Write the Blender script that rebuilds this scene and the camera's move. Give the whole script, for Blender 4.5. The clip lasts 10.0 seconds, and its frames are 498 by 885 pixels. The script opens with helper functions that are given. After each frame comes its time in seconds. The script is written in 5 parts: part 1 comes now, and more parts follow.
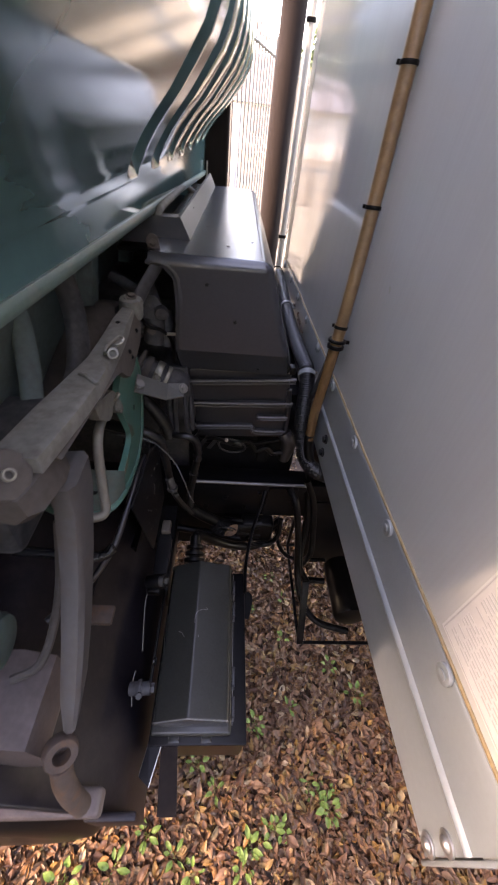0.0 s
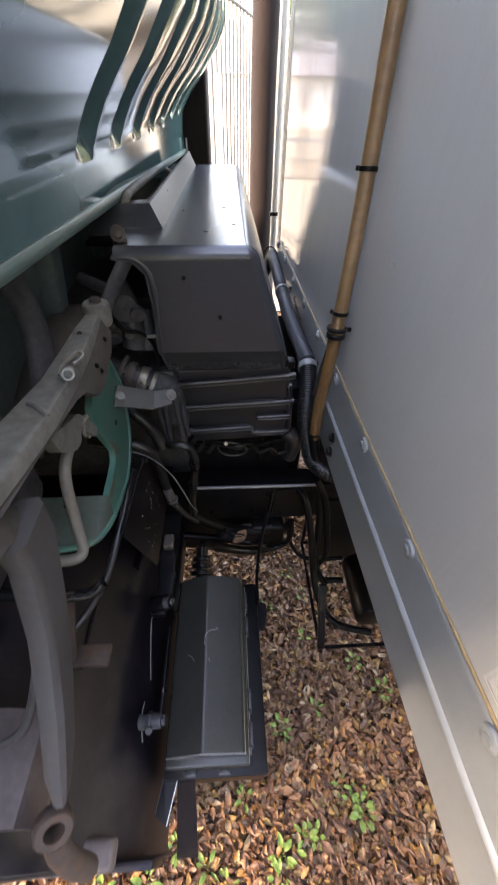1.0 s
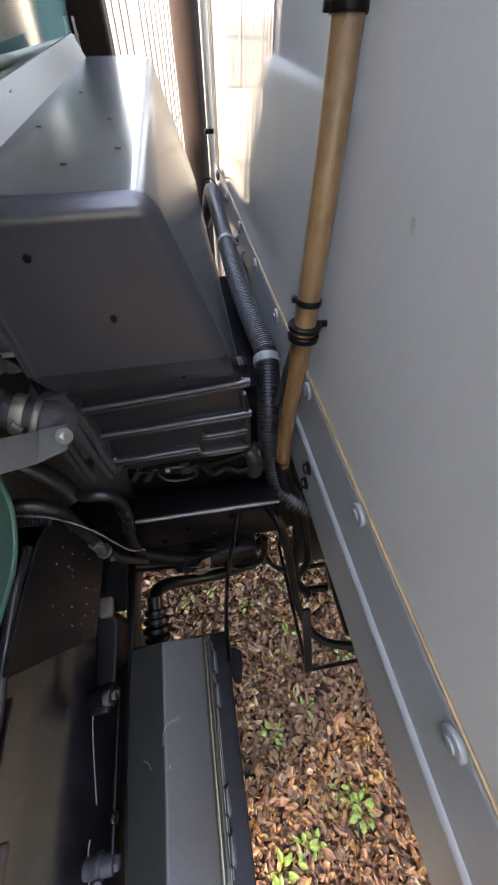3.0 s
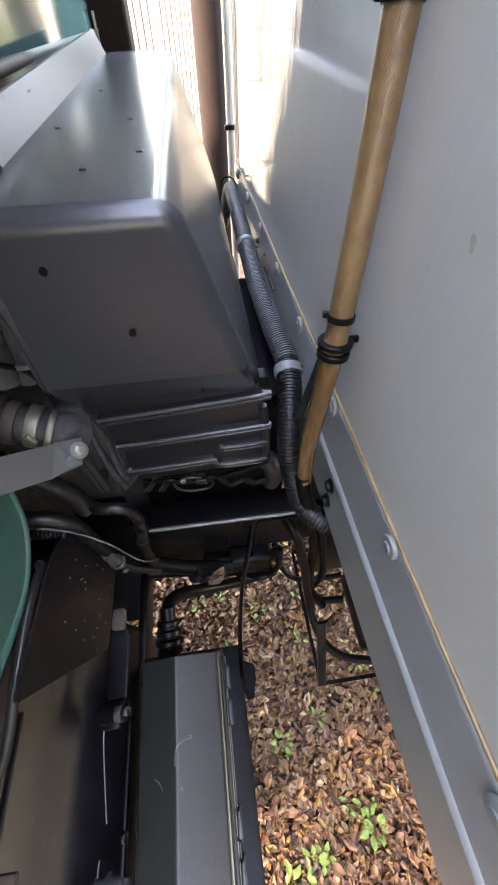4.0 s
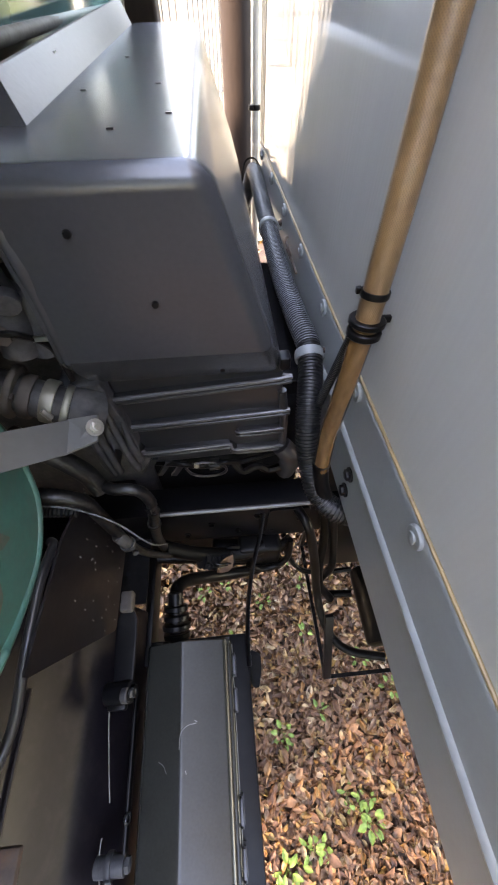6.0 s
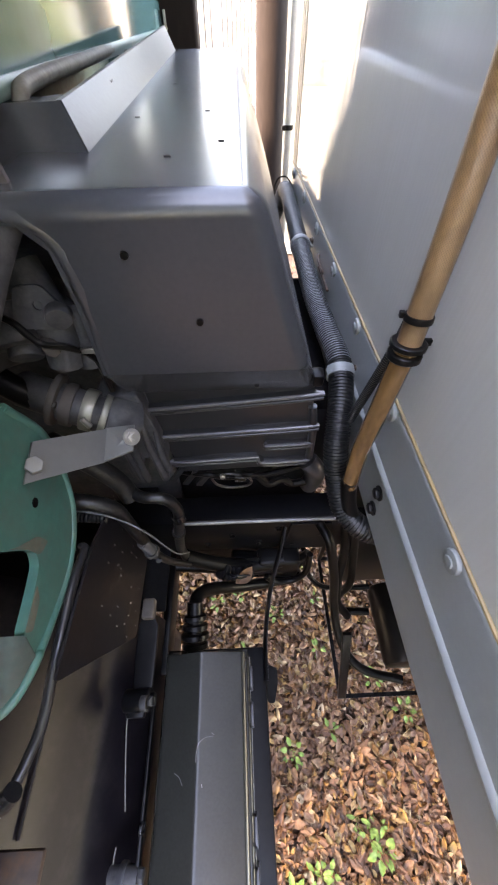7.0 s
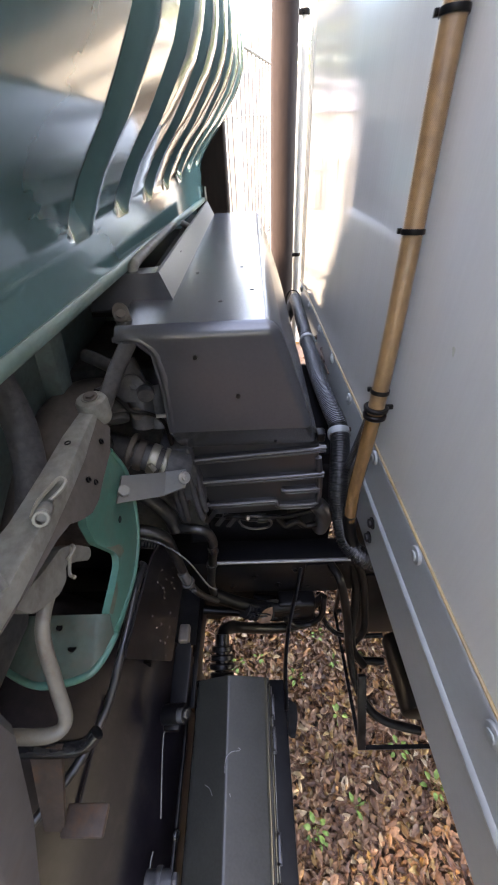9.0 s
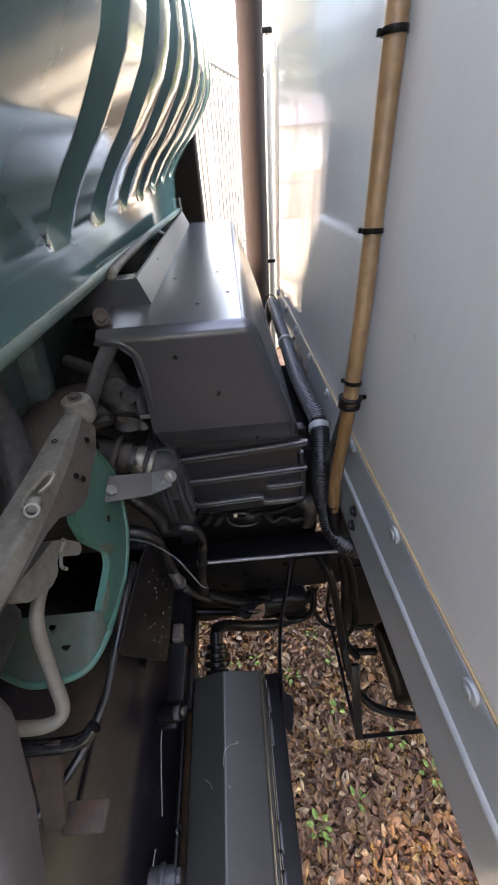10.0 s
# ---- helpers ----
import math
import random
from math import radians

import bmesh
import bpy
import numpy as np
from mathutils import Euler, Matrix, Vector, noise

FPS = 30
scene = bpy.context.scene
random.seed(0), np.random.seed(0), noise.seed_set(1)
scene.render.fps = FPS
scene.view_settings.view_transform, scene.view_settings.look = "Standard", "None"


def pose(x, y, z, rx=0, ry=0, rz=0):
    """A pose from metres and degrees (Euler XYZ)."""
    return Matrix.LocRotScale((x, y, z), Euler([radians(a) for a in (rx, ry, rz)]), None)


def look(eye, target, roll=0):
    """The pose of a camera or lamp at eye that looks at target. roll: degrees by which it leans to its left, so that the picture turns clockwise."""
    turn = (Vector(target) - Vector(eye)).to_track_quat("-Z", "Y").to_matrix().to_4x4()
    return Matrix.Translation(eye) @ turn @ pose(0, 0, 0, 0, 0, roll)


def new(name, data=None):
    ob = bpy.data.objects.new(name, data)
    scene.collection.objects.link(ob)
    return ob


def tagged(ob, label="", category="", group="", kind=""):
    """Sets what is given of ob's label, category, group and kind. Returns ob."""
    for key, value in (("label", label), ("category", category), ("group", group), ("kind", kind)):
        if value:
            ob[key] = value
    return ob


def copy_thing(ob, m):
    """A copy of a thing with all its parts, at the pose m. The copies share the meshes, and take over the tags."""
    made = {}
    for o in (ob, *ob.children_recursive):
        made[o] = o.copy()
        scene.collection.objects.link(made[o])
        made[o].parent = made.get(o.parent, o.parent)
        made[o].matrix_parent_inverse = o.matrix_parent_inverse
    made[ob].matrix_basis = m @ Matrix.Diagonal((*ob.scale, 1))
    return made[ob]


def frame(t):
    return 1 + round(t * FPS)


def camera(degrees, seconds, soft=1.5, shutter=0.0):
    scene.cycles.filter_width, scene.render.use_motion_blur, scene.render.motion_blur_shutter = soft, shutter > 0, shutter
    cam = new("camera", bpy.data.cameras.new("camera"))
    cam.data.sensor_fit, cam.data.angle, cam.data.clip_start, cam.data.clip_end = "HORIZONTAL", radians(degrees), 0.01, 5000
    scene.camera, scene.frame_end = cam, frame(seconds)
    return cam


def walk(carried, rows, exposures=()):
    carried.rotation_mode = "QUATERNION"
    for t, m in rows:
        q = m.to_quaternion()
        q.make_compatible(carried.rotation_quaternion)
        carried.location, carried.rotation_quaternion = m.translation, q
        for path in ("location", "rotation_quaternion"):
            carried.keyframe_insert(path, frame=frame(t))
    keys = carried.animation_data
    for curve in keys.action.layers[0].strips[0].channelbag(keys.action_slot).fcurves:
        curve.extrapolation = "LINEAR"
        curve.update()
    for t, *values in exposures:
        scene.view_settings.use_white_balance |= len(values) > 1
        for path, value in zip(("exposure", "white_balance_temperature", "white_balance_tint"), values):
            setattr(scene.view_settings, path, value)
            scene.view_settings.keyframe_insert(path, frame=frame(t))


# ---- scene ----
cam = camera(68.2, 10.0, soft=2.0, shutter=0.5)
PATH = [
    (0, (-0.049, -0.004, 1.978), (0.106, 1.49, 0.656), 7.0),
    (0.5, (-0.024, 0.042, 1.984), (0.129, 1.535, 0.662), 3.9),
    (1, (-0.011, 0.093, 1.958), (0.079, 1.534, 0.575), 1.1),
    (1.5, (0.004, 0.229, 1.976), (0.044, 1.717, 0.641), 0.0),
    (2, (0.034, 0.284, 1.953), (0.305, 1.6, 0.472), 3.5),
    (2.5, (0.056, 0.312, 1.902), (0.369, 1.518, 0.338), 3.4),
    (2.7, (0.069, 0.352, 1.884), (0.332, 1.563, 0.314), 2.2),
    (3.8, (0.07, 0.436, 1.884), (0.239, 1.652, 0.306), -0.9),
    (4, (0.061, 0.441, 1.882), (0.209, 1.652, 0.297), -0.9),
    (4.5, (0.063, 0.445, 1.888), (0.202, 1.665, 0.309), -1.3),
    (5, (0.069, 0.448, 1.879), (0.211, 1.652, 0.289), -0.7),
    (5.5, (0.061, 0.441, 1.856), (0.183, 1.619, 0.245), -0.7),
    (7, (0.016, 0.445, 1.871), (0.049, 1.675, 0.295), -0.8),
    (7.5, (0.013, 0.452, 1.869), (-0.025, 1.709, 0.314), -3.0),
    (8, (0.01, 0.445, 1.883), (-0.019, 1.74, 0.359), -1.1),
    (8.5, (0.016, 0.375, 1.92), (-0.056, 1.784, 0.503), -4.4),
    (9, (0.001, 0.266, 1.981), (-0.042, 1.791, 0.688), -3.2),
    (9.5, (0.001, 0.249, 1.979), (0.009, 1.784, 0.696), -3.0),
    (10, (0.009, 0.231, 1.978), (0.037, 1.781, 0.713), -4.3),
]
EXPOSURES = [(0.0, 4.3, 9200, 34), (0.5, 4.64, 9000, 26), (1.0, 4.59, 9000, 25), (1.5, 4.82, 8600, 23), (2.5, 4.8, 9250, 23), (4.0, 5.28, 9250, 23), (5.5, 5.23, 9250, 22), (7.0, 5.45, 9250, 25), (8.0, 5.55, 9150, 24), (8.5, 5.55, 9150, 24), (9.0, 5.17, 9150, 25), (10.0, 4.96, 9150, 25)]
walk(cam, [(t, look(eye, target, roll)) for t, eye, target, roll in PATH], EXPOSURES)

# ---- light ----
SUN = Vector((-0.50, -0.20, 0.43)).normalized()
world = bpy.data.worlds.new("sky_world")
scene.world = world
world.use_nodes = True
wn = world.node_tree.nodes
sky = wn.new("ShaderNodeTexSky")
sky.sky_type = "NISHITA"
sky.sun_disc = False
sky.sun_elevation = math.asin(SUN.z)
sky.sun_rotation = math.atan2(SUN.x, SUN.y)
sky.air_density, sky.dust_density, sky.ozone_density = 1.0, 0.8, 0.8
wn["Background"].inputs["Strength"].default_value = 0.15
world.node_tree.links.new(sky.outputs[0], wn["Background"].inputs["Color"])
sun_data = bpy.data.lights.new("sun", "SUN")
sun_data.energy, sun_data.angle, sun_data.color = 1.3, radians(2.0), (1.0, 0.95, 0.87)
sun = new("sun", sun_data)
sun.matrix_world = look((-6, -3, 8), tuple(Vector((-6, -3, 8)) - SUN))


# ---- materials ----
def mat(name, base, rough=0.5, metal=0.0, vary=0.12, scale=6.0, fine=90.0, bump=0.05, coat=0.0, second=None, amount=0.0,
        stretch=(1, 1, 1), rough_vary=0.0, bump_dist=0.002, spec=0.5):
    """A surface with variation at two scales; second colour mixed in as patches of wear or dust."""
    m = bpy.data.materials.new(name)
    m.use_nodes = True
    nt = m.node_tree
    N, L = nt.nodes, nt.links
    p = N["Principled BSDF"]
    tc = N.new("ShaderNodeTexCoord")
    mp = N.new("ShaderNodeMapping")
    mp.inputs["Scale"].default_value = stretch
    L.new(tc.outputs["Object"], mp.inputs[0])
    n1 = N.new("ShaderNodeTexNoise")
    n1.inputs["Scale"].default_value, n1.inputs["Detail"].default_value = scale, 6
    n2 = N.new("ShaderNodeTexNoise")
    n2.inputs["Scale"].default_value, n2.inputs["Detail"].default_value = fine, 4
    for n in (n1, n2):
        L.new(mp.outputs[0], n.inputs["Vector"])
    add = N.new("ShaderNodeMath")
    add.operation = "ADD"
    L.new(n1.outputs[0], add.inputs[0]), L.new(n2.outputs[0], add.inputs[1])
    lum = N.new("ShaderNodeMapRange")
    lum.inputs["From Min"].default_value, lum.inputs["From Max"].default_value = 0.6, 1.4
    lum.inputs["To Min"].default_value, lum.inputs["To Max"].default_value = 1 - vary, 1 + vary
    L.new(add.outputs[0], lum.inputs[0])
    mul = N.new("ShaderNodeMix")
    mul.data_type, mul.blend_type = "RGBA", "MULTIPLY"
    mul.inputs["Factor"].default_value = 1
    mul.inputs["A"].default_value = (*base, 1)
    L.new(lum.outputs[0], mul.inputs["B"])
    colour = mul.outputs["Result"]
    if second:
        n3 = N.new("ShaderNodeTexNoise")
        n3.inputs["Scale"].default_value, n3.inputs["Detail"].default_value, n3.inputs["Roughness"].default_value = scale * 2.3, 9, 0.7
        L.new(mp.outputs[0], n3.inputs["Vector"])
        r = N.new("ShaderNodeMapRange")
        r.inputs["From Min"].default_value, r.inputs["From Max"].default_value = 0.55 - amount * 0.3, 0.80 - amount * 0.1
        L.new(n3.outputs[0], r.inputs[0])
        mx = N.new("ShaderNodeMix")
        mx.data_type = "RGBA"
        L.new(r.outputs[0], mx.inputs["Factor"])
        L.new(colour, mx.inputs["A"])
        mx.inputs["B"].default_value = (*second, 1)
        colour = mx.outputs["Result"]
    L.new(colour, p.inputs["Base Color"])
    rr = N.new("ShaderNodeMapRange")
    rr.inputs["From Min"].default_value, rr.inputs["From Max"].default_value = 0.3, 0.7
    rr.inputs["To Min"].default_value, rr.inputs["To Max"].default_value = max(rough - rough_vary, 0.02), min(rough + rough_vary, 1)
    L.new(n1.outputs[0], rr.inputs[0])
    L.new(rr.outputs[0], p.inputs["Roughness"])
    p.inputs["Metallic"].default_value = metal
    p.inputs["Specular IOR Level"].default_value = spec
    if coat:
        p.inputs["Coat Weight"].default_value, p.inputs["Coat Roughness"].default_value = coat, 0.08
    if bump:
        b = N.new("ShaderNodeBump")
        b.inputs["Strength"].default_value, b.inputs["Distance"].default_value = bump, bump_dist
        L.new(add.outputs[0], b.inputs["Height"])
        L.new(b.outputs[0], p.inputs["Normal"])
    return m


PANEL = mat("light_grey_panel_paint", (0.362, 0.369, 0.348), 0.015, vary=0.02, scale=4, fine=26, bump=0.10, stretch=(6, 6, 0.05), bump_dist=0.002)
for node in PANEL.node_tree.nodes:
    if node.bl_idname == "ShaderNodeTexNoise":
        node.inputs["Detail"].default_value = 0.5
RAIL = mat("grey_rail_paint", (0.222, 0.245, 0.246), 0.33, metal=0.12, vary=0.05, scale=5, fine=120, bump=0.03, spec=0.8)
ALU = mat("dull_aluminium", (0.42, 0.40, 0.36), 0.42, metal=0.4, vary=0.06, stretch=(1, 1, 0.2))
SEALANT = mat("yellowed_sealant", (0.20, 0.135, 0.055), 0.45, vary=0.25, scale=14, second=(0.08, 0.06, 0.035), amount=0.2)
NYLON = mat("grey_nylon", (0.165, 0.180, 0.178), 0.4, vary=0.06, scale=30)
ZINC = mat("zinc_plate", (0.42, 0.40, 0.37), 0.36, metal=0.85, vary=0.15, scale=40)
PAPER = mat("notice_paper", (0.39, 0.385, 0.365), 0.55, vary=0.06, scale=5)
INK = mat("faded_ink", (0.30, 0.30, 0.29), 0.6, vary=0.1)
CAB = mat("teal_cab_paint", (0.052, 0.126, 0.130), 0.12, vary=0.08, scale=3, fine=40, bump=0.012, coat=0.45, second=(0.06, 0.13, 0.125), amount=0.03)
CABLIP = mat("worn_teal_lip", (0.10, 0.16, 0.145), 0.4, vary=0.15, scale=10, second=(0.18, 0.18, 0.155), amount=0.12)
CABLOW = mat("dusty_teal_underbody", (0.095, 0.140, 0.138), 0.6, vary=0.25, scale=7, second=(0.075, 0.075, 0.070), amount=0.3)
COVER = mat("dark_grey_cover", (0.041, 0.043, 0.049), 0.25, vary=0.08, scale=5, fine=160, bump=0.03, spec=0.62)
RIDGE = mat("dull_grey_folded_sheet", (0.075, 0.075, 0.080), 0.42, vary=0.15, scale=6, fine=160, bump=0.03, spec=0.28)
ALGAE = mat("dull_green_stain", (0.235, 0.25, 0.20), 0.6, vary=0.3, scale=90)
BLACK = mat("black_chassis_paint", (0.0042, 0.0042, 0.0050), 0.34, vary=0.25, scale=9, bump=0.06, second=(0.010, 0.0095, 0.009), amount=0.12, spec=0.13)
PLASTIC = mat("black_moulded_plastic", (0.0240, 0.0250, 0.0222), 0.25, vary=0.22, scale=12, fine=220, bump=0.05, spec=0.36)
DUSTY = mat("dusty_black_plastic", (0.0102, 0.0082, 0.0104), 0.40, vary=0.35, scale=6, bump=0.05, second=(0.028, 0.023, 0.024), amount=0.2, spec=0.22)
RUBBER = mat("black_rubber", (0.0045, 0.0042, 0.0043), 0.34, vary=0.25, scale=20, bump=0.08, spec=0.11)
CONDUIT = mat("black_conduit", (0.011, 0.012, 0.013), 0.42, vary=0.2, scale=30, spec=0.35)
# Rim dust, with sky sheen mixed into its pale bluish colour.
DUSTSHEEN = mat("dusty_sheen_conduit_rims", (0.105, 0.115, 0.125), 0.38, vary=0.4, scale=45, second=(0.22, 0.23, 0.235), amount=0.25)
CASTING = mat("grey_cast_steel", (0.150, 0.149, 0.134), 0.6, vary=0.32, scale=17, bump=0.16, second=(0.085, 0.072, 0.060), amount=0.26, spec=0.3)
STEP = mat("pinkish_dusty_casting", (0.098, 0.077, 0.073), 0.65, vary=0.25, scale=12, bump=0.12, second=(0.075, 0.055, 0.050), amount=0.25, spec=0.3)
RUSTY = mat("rust_stained_steel", (0.060, 0.043, 0.036), 0.7, vary=0.3, scale=14, bump=0.15, second=(0.12, 0.055, 0.025), amount=0.12, spec=0.3)
PIPE = mat("beige_painted_pipe", (0.150, 0.138, 0.115), 0.5, vary=0.15, scale=15, second=(0.11, 0.065, 0.04), amount=0.10)
GREEN = mat("green_bracket_paint", (0.046, 0.165, 0.134), 0.42, vary=0.16, scale=9, bump=0.05, second=(0.095, 0.135, 0.112), amount=0.3)
SILVER = mat("grey_bracket_steel", (0.165, 0.165, 0.16), 0.5, metal=0.1, vary=0.07, scale=20)
DUST = mat("dust_caked_steel", (0.072, 0.062, 0.056), 0.7, vary=0.22, scale=12, bump=0.15, second=(0.045, 0.036, 0.031), amount=0.2, spec=0.3)
BRASS = mat("yellow_zinc_clamp", (0.22, 0.21, 0.175), 0.42, metal=0.45, vary=0.15, scale=30)
# Light grey for the highlight drawn along the chassis rail.
RAILGLINT = mat("rail_edge_highlight", (0.17, 0.17, 0.17), 0.45, metal=0.3, vary=0.15, scale=40)
LEVER = mat("grey_green_lever_paint", (0.074, 0.070, 0.070), 0.5, vary=0.15, scale=10, bump=0.06, second=(0.075, 0.060, 0.052), amount=0.2, spec=0.35)
GLOSSY = mat("polished_black_plastic", (0.014, 0.014, 0.015), 0.2, vary=0.1, scale=20, spec=0.5)
ENGINE = mat("oily_engine_block", (0.042, 0.043, 0.047), 0.5, vary=0.4, scale=12, bump=0.2, second=(0.100, 0.097, 0.096), amount=0.3, spec=0.25)
GREENDUST = mat("dusty_green_flange", (0.060, 0.088, 0.076), 0.6, vary=0.25, scale=14, bump=0.08, second=(0.085, 0.078, 0.066), amount=0.3, spec=0.3)
TAN = mat("tan_worn_primer", (0.145, 0.140, 0.105), 0.6, vary=0.25, scale=30, second=(0.07, 0.14, 0.115), amount=0.3)
CASE = mat("dark_grey_case", (0.019, 0.0187, 0.0205), 0.30, vary=0.10, scale=9, fine=200, bump=0.03)
# Paler case grey: the ribs' highlights put into the colour.
RIBEDGE = mat("case_edge_highlight", (0.082, 0.082, 0.088), 0.30, vary=0.35, scale=25, spec=0.7)
HOSE = mat("dusty_taped_hose", (0.0070, 0.0068, 0.0070), 0.36, vary=0.4, scale=45, bump=0.22, second=(0.050, 0.047, 0.045), amount=0.12, spec=0.4)
SPLASH = mat("wet_splash_plate", (0.0115, 0.0100, 0.0116), 0.30, vary=0.3, scale=14, bump=0.05, second=(0.026, 0.022, 0.021), amount=0.2, spec=0.35)
# Matte near-black; on parts under the cover and cab it stands for shade.
SHADEBLACK = mat("matte_shade_black", (0.009, 0.009, 0.010), 0.9, vary=0.4, scale=12, bump=0.2, spec=0.05)
BROWN = mat("brown_weathered_wood", (0.015, 0.0105, 0.0092), 0.8, vary=0.25, scale=8, bump=0.1, stretch=(1, 1, 0.2), spec=0.12)
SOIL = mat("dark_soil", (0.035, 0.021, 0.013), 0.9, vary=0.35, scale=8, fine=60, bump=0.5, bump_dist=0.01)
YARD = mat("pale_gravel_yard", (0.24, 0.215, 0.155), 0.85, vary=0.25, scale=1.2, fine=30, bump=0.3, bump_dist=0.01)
WHITE = mat("weathered_white_paint", (0.55, 0.55, 0.53), 0.5, vary=0.08, scale=4)
DARKROOF = mat("grey_roof_tiles", (0.16, 0.16, 0.17), 0.6, vary=0.2, scale=3)
GLASS = mat("curtained_pane", (0.30, 0.31, 0.31), 0.15, vary=0.05)
FENCE = mat("dark_fence_steel", (0.06, 0.058, 0.055), 0.5, vary=0.1)
HEDGE = mat("hedge_leaves", (0.064, 0.094, 0.036), 0.6, vary=0.4, scale=5)
BARK = mat("tree_bark", (0.14, 0.10, 0.07), 0.85, vary=0.3, scale=10, bump=0.4)


def island_mat(name, stops, rough, spec=0.4):
    """Leaf colours that change from leaf to leaf."""
    m = bpy.data.materials.new(name)
    m.use_nodes = True
    N, L = m.node_tree.nodes, m.node_tree.links
    p = N["Principled BSDF"]
    g = N.new("ShaderNodeNewGeometry")
    ramp = N.new("ShaderNodeValToRGB")
    e = ramp.color_ramp.elements
    e[0].position, e[0].color = 0.0, (*stops[0][1], 1)
    e[1].position, e[1].color = 1.0, (*stops[-1][1], 1)
    for pos, c in stops[1:-1]:
        e.new(pos).color = (*c, 1)
    L.new(g.outputs["Random Per Island"], ramp.inputs[0])
    tc = N.new("ShaderNodeTexCoord")
    n = N.new("ShaderNodeTexNoise")
    n.inputs["Scale"].default_value, n.inputs["Detail"].default_value = 70, 5
    L.new(tc.outputs["Object"], n.inputs["Vector"])
    r = N.new("ShaderNodeMapRange")
    r.inputs["From Min"].default_value, r.inputs["From Max"].default_value = 0.3, 0.7
    r.inputs["To Min"].default_value, r.inputs["To Max"].default_value = 0.65, 1.25
    L.new(n.outputs[0], r.inputs[0])
    mx = N.new("ShaderNodeMix")
    mx.data_type, mx.blend_type = "RGBA", "MULTIPLY"
    mx.inputs["Factor"].default_value = 1
    L.new(ramp.outputs[0], mx.inputs["A"]), L.new(r.outputs[0], mx.inputs["B"])
    L.new(mx.outputs["Result"], p.inputs["Base Color"])
    p.inputs["Roughness"].default_value = rough
    p.inputs["Specular IOR Level"].default_value = spec
    return m


LITTER = island_mat("fallen_leaves", [(0, (0.042, 0.019, 0.011)), (0.15, (0.084, 0.038, 0.021)), (0.40, (0.124, 0.061, 0.033)), (0.66, (0.165, 0.090, 0.050)), (0.80, (0.178, 0.080, 0.025)), (0.90, (0.205, 0.122, 0.040)), (1, (0.270, 0.195, 0.130))], 0.5, spec=0.3)
SEEDLING = island_mat("seedling_leaves", [(0, (0.058, 0.105, 0.022)), (0.5, (0.088, 0.145, 0.030)), (1, (0.145, 0.178, 0.042))], 0.5, spec=0.25)


def amber_hose():
    m = mat("amber_braided_hose", (0.160, 0.092, 0.042), 0.30, vary=0.3, scale=10, second=(0.085, 0.045, 0.024), amount=0.25, coat=0.3)
    N, L = m.node_tree.nodes, m.node_tree.links
    p = N["Principled BSDF"]
    uv = N.new("ShaderNodeUVMap")
    b = N.new("ShaderNodeBump")
    b.inputs["Strength"].default_value, b.inputs["Distance"].default_value = 0.25, 0.0012
    outs = []
    for turn in (0.72, -0.72):
        mp = N.new("ShaderNodeMapping")
        mp.inputs["Rotation"].default_value = (0, 0, turn)
        w = N.new("ShaderNodeTexWave")
        w.inputs["Scale"].default_value = 170
        L.new(uv.outputs[0], mp.inputs[0])
        L.new(mp.outputs[0], w.inputs["Vector"])
        outs.append(w.outputs["Fac"])
    mx = N.new("ShaderNodeMath")
    mx.operation = "MAXIMUM"
    L.new(outs[0], mx.inputs[0]), L.new(outs[1], mx.inputs[1])
    L.new(mx.outputs[0], b.inputs["Height"])
    L.new(b.outputs[0], p.inputs["Normal"])
    old = p.inputs["Base Color"].links[0].from_socket
    weave = N.new("ShaderNodeMapRange")
    weave.inputs["To Min"].default_value, weave.inputs["To Max"].default_value = 0.62, 1.22
    L.new(mx.outputs[0], weave.inputs[0])
    tint = N.new("ShaderNodeMix")
    tint.data_type, tint.blend_type = "RGBA", "MULTIPLY"
    tint.inputs["Factor"].default_value = 1
    L.new(old, tint.inputs["A"]), L.new(weave.outputs[0], tint.inputs["B"])
    L.new(tint.outputs["Result"], p.inputs["Base Color"])
    return m


AMBER = amber_hose()
ORANGE = mat("bare_amber_hose", (0.165, 0.088, 0.036), 0.24, vary=0.35, scale=14, bump=0.05, coat=0.4, second=(0.085, 0.040, 0.020), amount=0.28, stretch=(1, 1, 0.3))


# ---- mesh helpers ----
def thing(name, at, label, category, group="", kind=""):
    e = new(name)
    e.empty_display_size = 0.05
    e.location = at
    return tagged(e, label, category, group, kind)


def mesh_of(name, bm, material, smooth=True, crease=38):
    me = bpy.data.meshes.new(name)
    bmesh.ops.recalc_face_normals(bm, faces=bm.faces[:])
    bm.to_mesh(me)
    bm.free()
    me.materials.append(material)
    if smooth:
        me.polygons.foreach_set("use_smooth", [True] * len(me.polygons))
        me.set_sharp_from_angle(angle=radians(crease))
    return me


def place(name, me, parent=None, label="", at=(0, 0, 0)):
    ob = new(name, me)
    off = Vector(at)
    if parent is not None:
        ob.parent = parent
        off = off - parent.location if parent.parent is None else off
    ob.location = off
    if label:
        ob["label"] = label
    return ob


EVEN = {"shell", "ridge_end", "lid", "body", "lever", "tray", "arm", "base_rail", "dark_gap_beam", "block"}


def part(name, bm, material, parent, label="", smooth=True):
    ob = place(name, mesh_of(name, bm, material, smooth, 20 if name == "shell" else 38), parent, label)
    if name in EVEN:
        ob.modifiers.new("even_normals", "WEIGHTED_NORMAL").keep_sharp = True
    return ob


